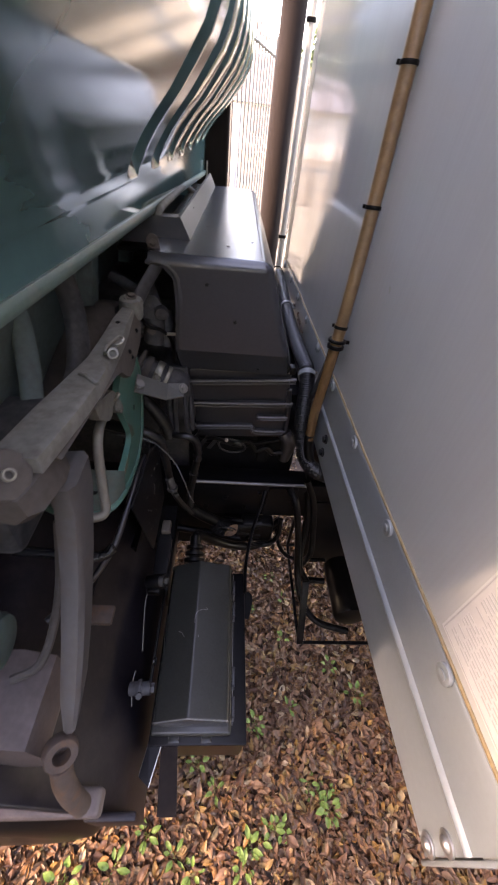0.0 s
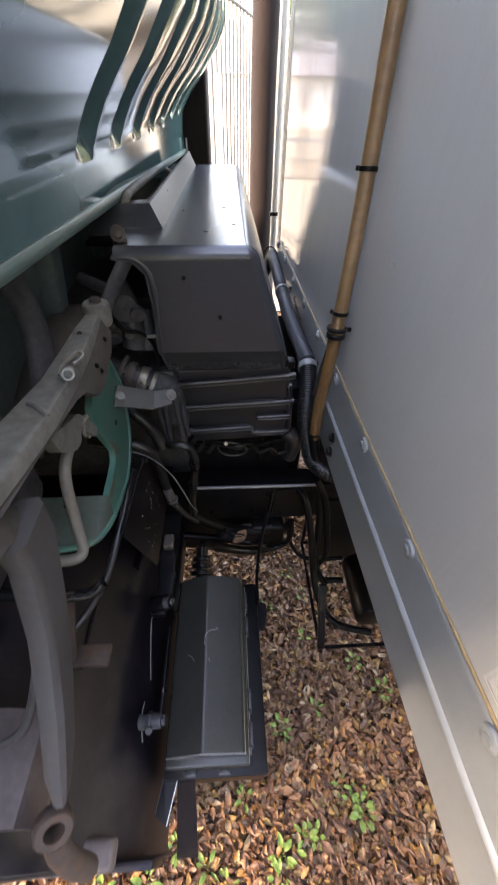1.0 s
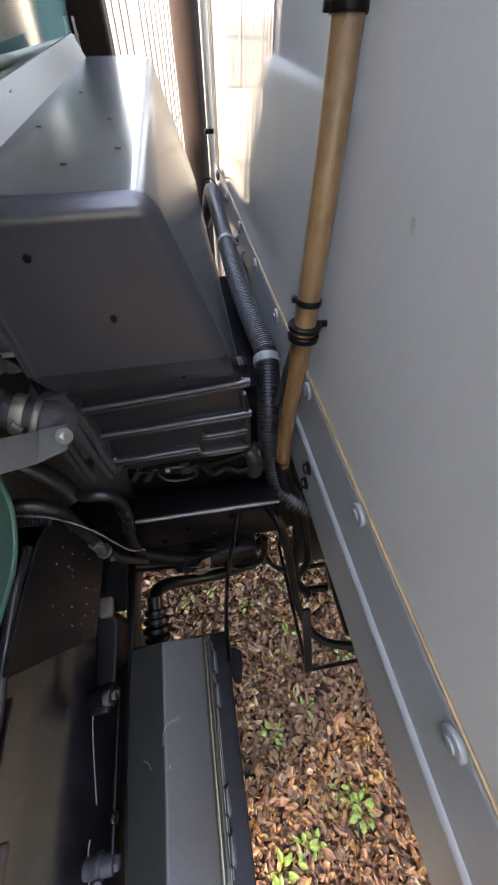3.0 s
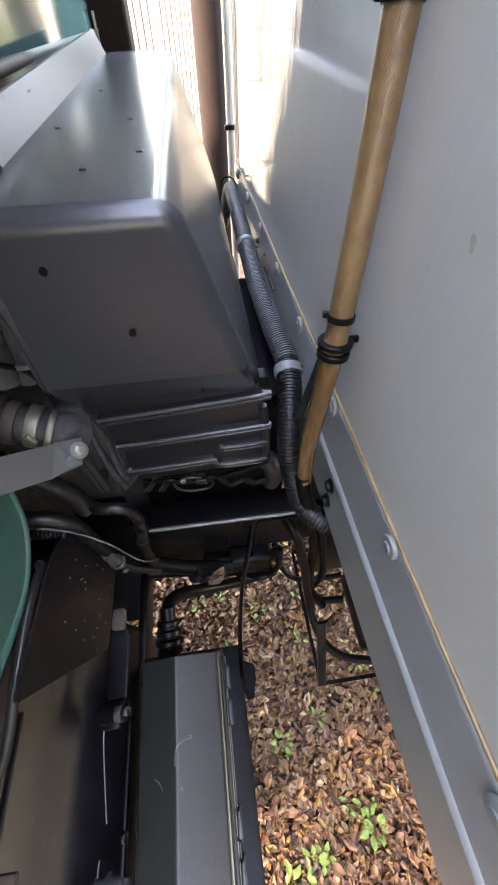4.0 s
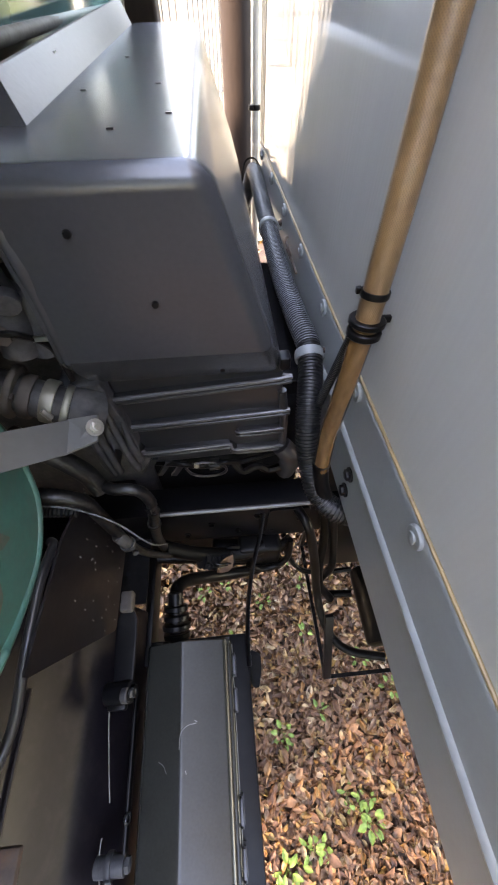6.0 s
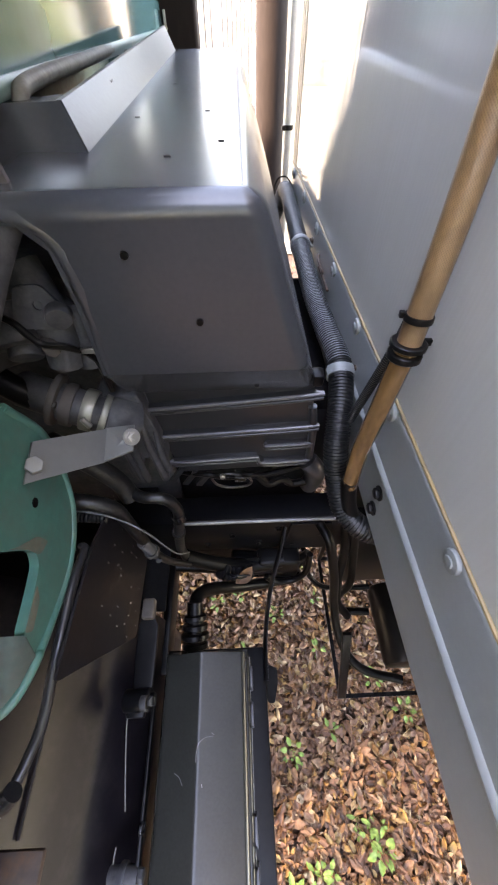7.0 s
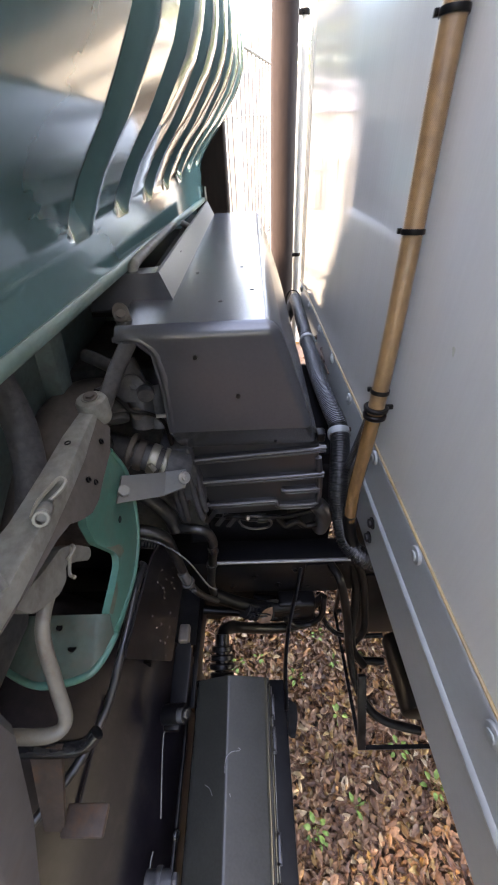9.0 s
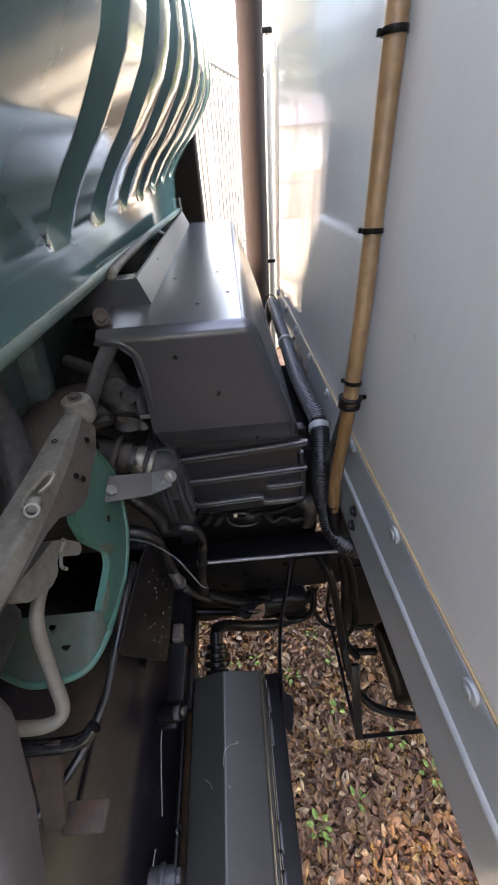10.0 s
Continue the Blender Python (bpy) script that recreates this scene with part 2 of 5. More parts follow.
def solo(name, bm, material, label, category, group="", kind="", smooth=True):
    return tagged(place(name, mesh_of(name, bm, material, smooth)), label, category, group, kind)


def join(*bms):
    out = bmesh.new()
    for b in bms:
        me = bpy.data.meshes.new("tmp")
        b.to_mesh(me)
        b.free()
        out.from_mesh(me)
        bpy.data.meshes.remove(me)
    return out


def box(x0, x1, y0, y1, z0, z1, bevel=0.0, segs=2, m=None):
    bm = bmesh.new()
    bmesh.ops.create_cube(bm, size=1)
    for v in bm.verts:
        v.co = Vector(((x0 + x1) / 2 + v.co.x * (x1 - x0), (y0 + y1) / 2 + v.co.y * (y1 - y0), (z0 + z1) / 2 + v.co.z * (z1 - z0)))
    if bevel:
        bmesh.ops.bevel(bm, geom=bm.edges[:], offset=bevel, segments=segs, affect="EDGES", profile=0.5)
    if m is not None:
        bm.transform(m)
    return bm


def loft(rings, closed=True, caps=True):
    """A skin over rings of equally many points."""
    bm = bmesh.new()
    vs = [[bm.verts.new(p) for p in ring] for ring in rings]
    n = len(rings[0])
    for a, b in zip(vs, vs[1:]):
        for i in range(n if closed else n - 1):
            j = (i + 1) % n
            bm.faces.new((a[i], a[j], b[j], b[i]))
    if caps:
        bm.faces.new(vs[0][::-1])
        bm.faces.new(vs[-1])
    return bm


def extrude(profile, axis, a, b, bevel=0.0):
    """A closed 2D profile drawn out along an axis from a to b. axis y: (x, z); axis x: (y, z); axis z: (x, y)."""
    put = {"y": lambda u, v, w: (u, w, v), "x": lambda u, v, w: (w, u, v), "z": lambda u, v, w: (u, v, w)}[axis]
    bm = loft([[put(u, v, w) for u, v in profile] for w in (a, b)])
    if bevel:
        bmesh.ops.bevel(bm, geom=bm.edges[:], offset=bevel, segments=2, affect="EDGES", profile=0.5)
    return bm


def curve_points(pts, n=8):
    """Points along a smooth line through pts."""
    p = [Vector(q) for q in pts]
    p = [p[0] * 2 - p[1]] + p + [p[-1] * 2 - p[-2]]
    out = []
    for i in range(1, len(p) - 2):
        a, b, c, d = p[i - 1:i + 3]
        for k in range(n):
            t = k / n
            out.append(0.5 * (2 * b + (c - a) * t + (2 * a - 5 * b + 4 * c - d) * t * t + (3 * b - a - 3 * c + d) * t ** 3))
    out.append(p[-2])
    return out


def tube(pts, r, seg=12, n=8, wave=0.0, pitch=0.005, flat=1.0, uv=False, ends=None):
    """A tube through pts; wave: the depth of the corrugation; ends: radius factors at the two ends."""
    line = curve_points(pts, n)
    if wave:
        dense, total = [line[0]], 0.0
        for a, b in zip(line, line[1:]):
            k = max(1, round((b - a).length / (pitch / 2)))
            dense += [a.lerp(b, (i + 1) / k) for i in range(k)]
        line = dense
    rings, side, s = [], None, 0.0
    lengths = []
    for i, p in enumerate(line):
        d = (line[min(i + 1, len(line) - 1)] - line[max(i - 1, 0)]).normalized()
        if side is None:
            side = d.orthogonal().normalized()
        side = (side - d * side.dot(d)).normalized()
        up = d.cross(side)
        if i:
            s += (p - line[i - 1]).length
        lengths.append(s)
        f = 1.0 - (wave if wave and i % 2 else 0.0)
        if ends:
            k = i / (len(line) - 1)
            f *= ends[0] * (1 - k) + ends[1] * k
        rings.append([p + (side * math.cos(a) + up * math.sin(a) * flat) * r * f for a in [2 * math.pi * j / seg for j in range(seg)]])
    bm = loft(rings)
    if uv:
        lay = bm.loops.layers.uv.new("UVMap")
        bm.verts.index_update()
        for f in bm.faces:
            for lp in f.loops:
                i = lp.vert.index
                j = i % seg
                if j == 0 and any(q.vert.index % seg == seg - 1 for q in f.loops):
                    j = seg
                lp[lay].uv = (j / seg * 2 * math.pi * r, lengths[i // seg])
    return bm


def rod(a, b, r, seg=12, bevel=0.0, r2=None):
    """A straight cylinder or cone from a to b."""
    a, b = Vector(a), Vector(b)
    bm = bmesh.new()
    bmesh.ops.create_cone(bm, cap_ends=True, segments=seg, radius1=r, radius2=r if r2 is None else r2, depth=(b - a).length)
    if bevel:
        bmesh.ops.bevel(bm, geom=[e for e in bm.edges if len({f.normal.to_tuple(2) for f in e.link_faces}) and any(len(f.verts) > 4 for f in e.link_faces)],
                        offset=bevel, segments=2, affect="EDGES", profile=0.5)
    bm.transform(Matrix.Translation((a + b) / 2) @ (b - a).to_track_quat("Z", "Y").to_matrix().to_4x4())
    return bm


def ring(centre, axis, r, wide, thick, seg=20, flat=1.0):
    """A band of radius r round an axis."""
    axis = Vector(axis).normalized()
    side = axis.orthogonal().normalized()
    up = axis.cross(side)
    prof = [(r, -wide / 2), (r + thick * 0.8, -wide / 2), (r + thick, -wide / 3), (r + thick, wide / 3), (r + thick * 0.8, wide / 2), (r, wide / 2)]
    c = Vector(centre)
    rings = [[c + (side * math.cos(a) + up * math.sin(a) * flat) * q + axis * w for q, w in prof] for a in [2 * math.pi * k / seg for k in range(seg)]]
    rings.append(rings[0])
    bm = loft(rings, caps=False)
    bmesh.ops.remove_doubles(bm, verts=bm.verts[:], dist=1e-6)
    return bm


def plate(outline, thick, frame_m, holes=(), bevel=0.0):
    """A flat plate cut to an outline, with holes, in the xy plane of frame_m; thick along its z."""
    bm = bmesh.new()
    loops = [list(outline)] + [list(h) for h in holes]
    sides = []
    for z in (0.0, thick):
        edges = []
        for lp in loops:
            vs = [bm.verts.new((u, v, z)) for u, v in lp]
            sides.append(vs)
            edges += [bm.edges.new((vs[i], vs[(i + 1) % len(vs)])) for i in range(len(vs))]
        bmesh.ops.triangle_fill(bm, use_beauty=True, use_dissolve=False, edges=edges)
    k = len(loops)
    for i in range(k):
        a, b = sides[i], sides[i + k]
        for j in range(len(a)):
            q = (j + 1) % len(a)
            bm.faces.new((a[j], a[q], b[q], b[j]))
    bm.transform(frame_m)
    return bm


def slab(corners, thick):
    """A flat piece between four corners."""
    c = [Vector(p) for p in corners]
    n = (c[1] - c[0]).cross(c[3] - c[0]).normalized() * thick
    return loft([[p for p in c], [p - n for p in c]])


def circle(u, v, r, n=12):
    return [(u + r * math.cos(2 * math.pi * i / n), v + r * math.sin(2 * math.pi * i / n)) for i in range(n)]


def rounded(poly, r, n=4):
    """A polygon with its corners rounded."""
    out = []
    k = len(poly)
    for i in range(k):
        a, b, c = Vector(poly[i - 1]), Vector(poly[i]), Vector(poly[(i + 1) % k])
        u, w = (a - b), (c - b)
        q = min(r, u.length * 0.45, w.length * 0.45)
        p0, p1 = b + u.normalized() * q, b + w.normalized() * q
        for j in range(n + 1):
            t = j / n
            s = p0 * (1 - t) ** 2 + b * 2 * t * (1 - t) + p1 * t * t
            out.append((s.x, s.y))
    return out


def axes(origin, u, v):
    """The frame with x along u, y near v."""
    u = Vector(u).normalized()
    w = u.cross(Vector(v)).normalized()
    v = w.cross(u)
    m = Matrix((u, v, w)).transposed().to_4x4()
    return Matrix.Translation(origin) @ m


def bolt_bm(at, axis, r=0.009, high=0.007, washer=0.0, stud=0.0):
    """A hexagon bolt head with its washer."""
    at, axis = Vector(at), Vector(axis).normalized()
    bms = []
    base = at
    if washer:
        bms.append(rod(at, at + axis * 0.0025, washer, 18))
        base = at + axis * 0.0025
    bms.append(rod(base, base + axis * high, r, 6, bevel=r * 0.12))
    if stud:
        bms.append(rod(base + axis * high, base + axis * (high + stud), r * 0.55, 10))
    return join(*bms)


# ---- ground ----
def ground_height(x, y):
    return 0.012 * noise.noise(Vector((x * 1.7, y * 1.7, 0))) + 0.004 * noise.noise(Vector((x * 9, y * 9, 3)))


def build_ground():
    xs = sorted({round(v, 3) for v in np.concatenate([np.linspace(-2.5, 3.5, 49), np.array([-3000, -400, -80, -20, -8, -4, 5, 9, 20, 80, 400, 3000])])})
    ys = sorted({round(v, 3) for v in np.concatenate([np.linspace(-1.5, 3.5, 41), np.array([-3000, -400, -80, -20, -6, 5, 9, 20, 80, 400, 3000])])})
    near = lambda x, y: -2.6 < x < 3.6 and -1.6 < y < 3.6
    bm = loft([[(x, y, ground_height(x, y) if near(x, y) else 0.0) for x in xs] for y in ys], closed=False, caps=False)
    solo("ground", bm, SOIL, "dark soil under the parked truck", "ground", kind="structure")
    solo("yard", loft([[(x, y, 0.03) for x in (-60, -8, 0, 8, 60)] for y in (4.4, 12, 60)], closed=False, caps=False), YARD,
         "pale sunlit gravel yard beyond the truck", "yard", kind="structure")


def leaf_shape(length, width, curl, bend, twist=0.0):
    """The points and faces of one leaf along x: cupped across, bent along, twisted towards its tip."""
    pts, faces = [], []
    spans = [(0.0, 0.05), (0.14, 0.52), (0.36, 0.93), (0.60, 1.0), (0.82, 0.62), (1.0, 0.03)]
    for t, w in spans:
        x = (t - 0.5) * length
        a = twist * (t - 0.3)
        for u in (-1, -0.55, 0, 0.55, 1):
            y, z = u * w * width / 2, curl * w * width / 2 * u * u
            pts.append((x, y * math.cos(a) - z * math.sin(a), bend * 4 * (t - 0.5) ** 2 * length + y * math.sin(a) + z * math.cos(a)))
    for i in range(len(spans) - 1):
        for j in range(4):
            a = i * 5 + j
            faces.append((a, a + 1, a + 6, a + 5))
    return np.array(pts), faces


def build_litter():
    rng = random.Random(7)
    shapes = [leaf_shape(rng.uniform(0.030, 0.054), rng.uniform(0.015, 0.025), rng.choice((-1, 1, 1)) * rng.uniform(0.25, 0.95), rng.uniform(-0.22, 0.22), rng.uniform(-0.8, 0.8)) for _ in range(40)]
    verts, faces = [], []

    def scatter(count, draw, lift):
        for _ in range(count):
            x, y = draw()
            pts, fs = shapes[rng.randrange(len(shapes))]
            m = np.array(Euler((rng.gauss(0, 0.45), rng.gauss(0, 0.40), rng.uniform(0, 6.283))).to_matrix())
            q = pts * rng.choice((0.5, 0.65, 0.8, 0.9, 1.0, 1.2)) @ m.T + np.array((x, y, ground_height(x, y) + rng.uniform(0.004, lift)))
            base = len(verts)
            verts.extend(map(tuple, q))
            faces.extend(tuple(base + k for k in f) for f in fs)

    scatter(33000, lambda: (rng.uniform(-0.75, 1.15), rng.uniform(-0.5, 1.9)), 0.03)
    scatter(16000, lambda: (rng.gauss(0.3, 1.5), rng.gauss(1.2, 2.0)), 0.02)
    me = bpy.data.meshes.new("leaf_litter")
    me.from_pydata(verts, [], faces)
    me.materials.append(LITTER)
    me.polygons.foreach_set("use_smooth", [True] * len(me.polygons))
    tagged(new("leaf_litter", me), "brown curled fallen leaves covering the ground", "leaf litter", kind="stuff")


def build_seedling(seed):
    rng = random.Random(seed)
    plant = thing("seedling", (0, 0, 0), "small green seedling growing through fallen leaves", "plant", "green seedlings")
    count = rng.randint(5, 8)
    for i in range(count):
        a = i / count * 6.283 + rng.uniform(-0.5, 0.5)
        up = rng.uniform(0.02, 0.055)
        out = rng.uniform(0.004, 0.014)
        bm = bmesh.new()
        pts, fs = leaf_shape(rng.uniform(0.024, 0.042), rng.uniform(0.012, 0.019), 0.35, -0.15)
        vs = [bm.verts.new((x + 0.024, y, z)) for x, y, z in pts]
        for f in fs:
            bm.faces.new([vs[k] for k in f])
        bm.transform(Matrix.Translation((out * math.cos(a), out * math.sin(a), up)) @ pose(0, 0, 0, 0, math.degrees(rng.uniform(-0.7, 0.2)), math.degrees(a)))
        part("leaf", bm, SEEDLING, plant)
        part("stem", tube([(0, 0, 0), (out * 0.4 * math.cos(a), out * 0.4 * math.sin(a), up * 0.7), (out * math.cos(a), out * math.sin(a), up)], 0.0012, 5, 3), SEEDLING, plant)
    return plant


def build_seedlings():
    spots = [(0.142, 0.863, 0.8), (0.313, 0.715, 0.8), (0.316, 0.432, 0.9), (0.163, 0.376, 1.0), (0.18, 0.345, 0.7), (0.401, 0.14, 1.1), (0.375, 0.185, 0.9), (0.43, 0.11, 1.2), (0.44, 0.16, 0.9),
             (0.213, 0.057, 1.2), (0.17, 0.03, 1.1), (0.25, 0.06, 0.9), (0.129, 0.017, 1.3), (0.108, -0.035, 1.2), (0.001, 0.166, 1.0), (-0.071, 0.25, 1.0), (-0.235, 0.052, 1.2), (-0.067, -0.038, 1.1), (-0.335, -0.025, 1.3), (-0.494, -0.046, 1.3),
             (0.453, 0.097, 1.0), (-0.03, 0.95, 0.8), (0.44, 0.98, 0.9), (0.53, 0.60, 0.9), (-0.13, 0.92, 1.0), (-0.42, 0.956, 1.0), (-0.003, 0.721, 1.0), (0.633, 0.487, 1.0), (0.27, 1.05, 0.9), (0.33, 0.93, 0.8), (-0.13, 0.0, 1.1)]
    kinds = [build_seedling(s) for s in range(4)]
    rng = random.Random(3)
    for i, (x, y, size) in enumerate(spots):
        m = pose(x, y, ground_height(x, y), 0, 0, rng.uniform(0, 360)) @ Matrix.Scale(size, 4)
        if i < 4:
            kinds[i].matrix_basis = m
        else:
            copy_thing(kinds[i % 4], m)


# ---- cargo box ----
RX = 0.243          # front face of the box panel
Y0, Y1 = -0.015, 1.92   # near and far ends of the box front, before it is turned


def turn_box(ob):
    """The box stands slightly askew to the cab."""
    ob.matrix_basis = Matrix.Translation((0.245, 0.6, 0)) @ Matrix.Rotation(0.024, 4, "Z") @ Matrix.Translation((-RX, -0.6, 0)) @ Matrix.Translation(ob.location)


def build_cargo_box():
    b = thing("cargo_box", (1.8, 1.1, 1.27), "grey painted cargo box body of a parked truck", "truck body")
    part("front_panel", box(RX, RX + 0.03, Y0, 1.835, 1.40, 3.35), PANEL, b, "glossy light grey painted panel")
    part("stain", extrude([(0.675 + 0.0030 * (1 + 0.3 * math.sin(3 * a)) * math.cos(a) + 0.002 * math.sin(a), 1.766 + 0.0068 * (1 + 0.2 * math.cos(2 * a)) * math.sin(a)) for a in np.linspace(0, 2 * math.pi, 21)[:-1]], "x", RX - 0.00025, RX + 0.001), ALGAE, b, "small dull green algae stain")
    part("side_panel", box(RX + 0.03, 4.2, Y0, Y0 + 0.03, 1.40, 3.35, 0.003), PANEL, b)
    part("side_panel", box(RX + 0.03, 4.2, Y1 - 0.03, Y1, 1.40, 3.35, 0.003), PANEL, b)
    part("roof", box(RX, 4.2, Y0, Y1, 3.352, 3.40, 0.004), PANEL, b)
    part("floor", box(RX + 0.05, 4.2, Y0 + 0.02, Y1 - 0.02, 1.30, 1.38), BLACK, b, "dark underside of the box floor")
    rail_profile = [(RX + 0.03, 1.487), (RX - 0.004, 1.487), (RX - 0.006, 1.481), (RX - 0.006, 1.390), (RX - 0.0085, 1.3885), (RX - 0.0115, 1.384),
                    (RX - 0.0115, 1.379), (RX - 0.0085, 1.3745), (RX - 0.006, 1.373), (RX - 0.005, 1.260), (RX - 0.003, 1.254), (RX + 0.001, 1.252), (RX + 0.03, 1.252)]
    rings = [[(x, y, z) for x, z in rail_profile] for y in (Y0 + 0.004, 0.2, 0.6, 1.0, 1.4, Y1)]
    rail = part("base_rail", loft(rings), RAIL, b, "blue-grey steel rail along the panel's foot")
    part("end_lip", box(RX - 0.006, RX + 0.4, Y0 - 0.004, Y0 + 0.002, 1.240, 1.500, 0.002), RAIL, rail)
    part("sealant_bead", tube([(RX - 0.002, y, 1.4895 + 0.0008 * math.sin(9 * y)) for y in np.linspace(Y0, Y1 - 0.01, 32)], 0.0024, 8, 2), SEALANT, rail, "yellowed sealant bead")
    cap = mesh_of("rail_bolt", join(rod((RX - 0.006, 0, 0), (RX - 0.0125, 0, 0), 0.0145, 20, 0.002), rod((RX - 0.0125, 0, 0), (RX - 0.0150, 0, 0), 0.0075, 14, 0.001)), NYLON)
    for k in range(9):
        place("rail_bolt", cap, rail, "", (0, 0.142 + 0.2187 * k if k < 4 else 1.006 + 0.204 * (k - 4), 1.4785))
    dark = mesh_of("hex_bolt", bolt_bm((RX - 0.0055, 0, 0), (-1, 0, 0), 0.0095, 0.007, 0.013), BLACK)
    for y, z in ((0.741, 1.345), (0.738, 1.300)):
        place("hex_bolt", dark, rail, "", (0, y, z))
    dome = mesh_of("dome_bolt", join(rod((RX - 0.005, 0, 0), (RX - 0.009, 0, 0), 0.014, 20, 0.0015), rod((RX - 0.009, 0, 0), (RX - 0.014, 0, 0), 0.010, 16, 0.002, 0.006)), ZINC)
    for z in (1.283, 1.339):
        place("dome_bolt", dome, rail, "", (0, 0.0, z))
    # flat corner profile with grooves at the far end
    post = part("corner_post", box(RX - 0.0005, RX + 0.03, 1.836, Y1 + 0.004, 1.40, 3.35, 0.001), ALU, b, "dull aluminium corner profile")
    for y in (1.845, 1.875, 1.905):
        part("groove_strip", extrude(rounded([(RX - 0.002, y), (RX, y), (RX, y + 0.010), (RX - 0.002, y + 0.010)], 0.0008), "z", 1.50, 3.35), ALU, post)
    turn_box(b)
    return b


def build_notice():
    n = thing("notice_sheet", (RX, 0.08, 1.50), "printed paper notice stuck to the grey panel", "notice")
    part("sheet", box(RX - 0.0014, RX - 0.0002, Y0 + 0.012, 0.192, 1.505, 1.718), PAPER, n)
    part("border", join(box(RX - 0.0019, RX - 0.0013, 0.1875, 0.1890, 1.508, 1.715), box(RX - 0.0019, RX - 0.0013, Y0 + 0.014, 0.1875, 1.508, 1.5094)), INK, n, "thin dark border line")
    rng = random.Random(5)
    z = 1.520
    while z < 1.708:
        y = 0.180 - (rng.random() < 0.3) * 0.02
        bms = []
        while y > 0.0:
            w = rng.uniform(0.006, 0.024)
            bms.append(box(RX - 0.0018, RX - 0.0013, max(y - w, 0.0), y, z, z + 0.0018))
            y -= w + 0.003
        part("text_bar", join(*bms), INK, n)
        z += 0.0056
    turn_box(n)


# ---- hoses on the box ----
def build_amber_hose():
    h = thing("braided_hose", (0.2, 0.78, 1.22), "amber braided hose strapped upright against the grey panel", "hose")
    line = [(0.222, 0.745, 1.225), (0.208, 0.765, 1.262), (0.200, 0.777, 1.31), (0.199, 0.783, 1.40), (0.202, 0.780, 1.50), (0.205, 0.778, 1.602), (0.213, 0.797, 1.73),
            (0.2205, 0.823, 1.868), (0.222, 0.842, 2.06), (0.222, 0.86, 2.4), (0.222, 0.87, 3.2)]
    part("tube", tube(line[5:], 0.0138, 18, 10, uv=True), AMBER, h, "amber translucent hose with braided weave")
    part("lower_tube", tube(line[2:5] + [(0.2051, 0.7781, 1.606)], 0.0136, 18, 10), ORANGE, h, "bare orange lower end of the hose")
    part("hose_tail", tube(line[:3] + [(0.1995, 0.7785, 1.33)], 0.0140, 16, 8), RUBBER, h, "black rubber hose end")
    clip = part("clip", join(ring((0.205, 0.778, 1.598), (0.05, 0.1, 1), 0.0139, 0.009, 0.006), ring((0.2055, 0.779, 1.612), (0.05, 0.1, 1), 0.0139, 0.007, 0.007)), RUBBER, h, "black two-ring clip")
    part("clip_foot", box(0.212, 0.243, 0.792, 0.798, 1.598, 1.606, 0.001), RUBBER, clip)
    for p, d in (((0.2075, 0.783, 1.643), (0.06, 0.15, 1)), ((0.2205, 0.823, 1.868), (0.03, 0.15, 1)), ((0.222, 0.8425, 2.066), (0, 0.06, 1)), ((0.222, 0.855, 2.32), (0, 0.05, 1))):
        part("cable_tie", join(ring(p, d, 0.0139, 0.007, 0.0018), box(p[0] - 0.019, p[0] - 0.013, p[1] + 0.004, p[1] + 0.010, p[2] - 0.003, p[2] + 0.004, 0.001)), RUBBER, h)
    part("thin_conduit", tube([(0.213, 0.805, 1.66), (0.214, 0.815, 1.60), (0.212, 0.835, 1.52), (0.207, 0.85, 1.45), (0.2, 0.855, 1.40)], 0.0075, 10, 8, wave=0.14, pitch=0.004), CONDUIT, h, "thin black corrugated conduit")


def corrugated(pts, r, pitch):
    """A conduit of square-topped rims along pts; the rims above the last bend take the second material."""
    line = curve_points(pts, 8)
    steps = [0.0]
    for p, q in zip(line, line[1:]):
        steps.append(steps[-1] + (q - p).length)
    rings, side, k = [], None, 0
    profile = ((0.0, 0.88), (0.40, 0.88), (0.52, 1.0), (0.88, 1.0))
    count = int(steps[-1] / pitch)
    for n in range(count):
        for u, f in profile:
            at = (n + u) * pitch
            while k < len(steps) - 2 and steps[k + 1] < at:
                k += 1
            d = (line[k + 1] - line[k]).normalized()
            p = line[k] + d * (at - steps[k])
            d = (line[min(k + 2, len(line) - 1)] - line[max(k - 1, 0)]).normalized()
            side = d.orthogonal().normalized() if side is None else (side - d * side.dot(d)).normalized()
            up = d.cross(side)
            rings.append([p + (side * math.cos(2 * math.pi * j / 14) + up * math.sin(2 * math.pi * j / 14)) * r * f for j in range(14)])
    bm = loft(rings)
    bm.verts.index_update()
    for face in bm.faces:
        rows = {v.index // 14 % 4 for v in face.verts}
        # Only the far rims are paler: dust plus the sky's reflection as colour.
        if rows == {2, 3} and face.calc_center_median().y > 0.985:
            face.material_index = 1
    return bm


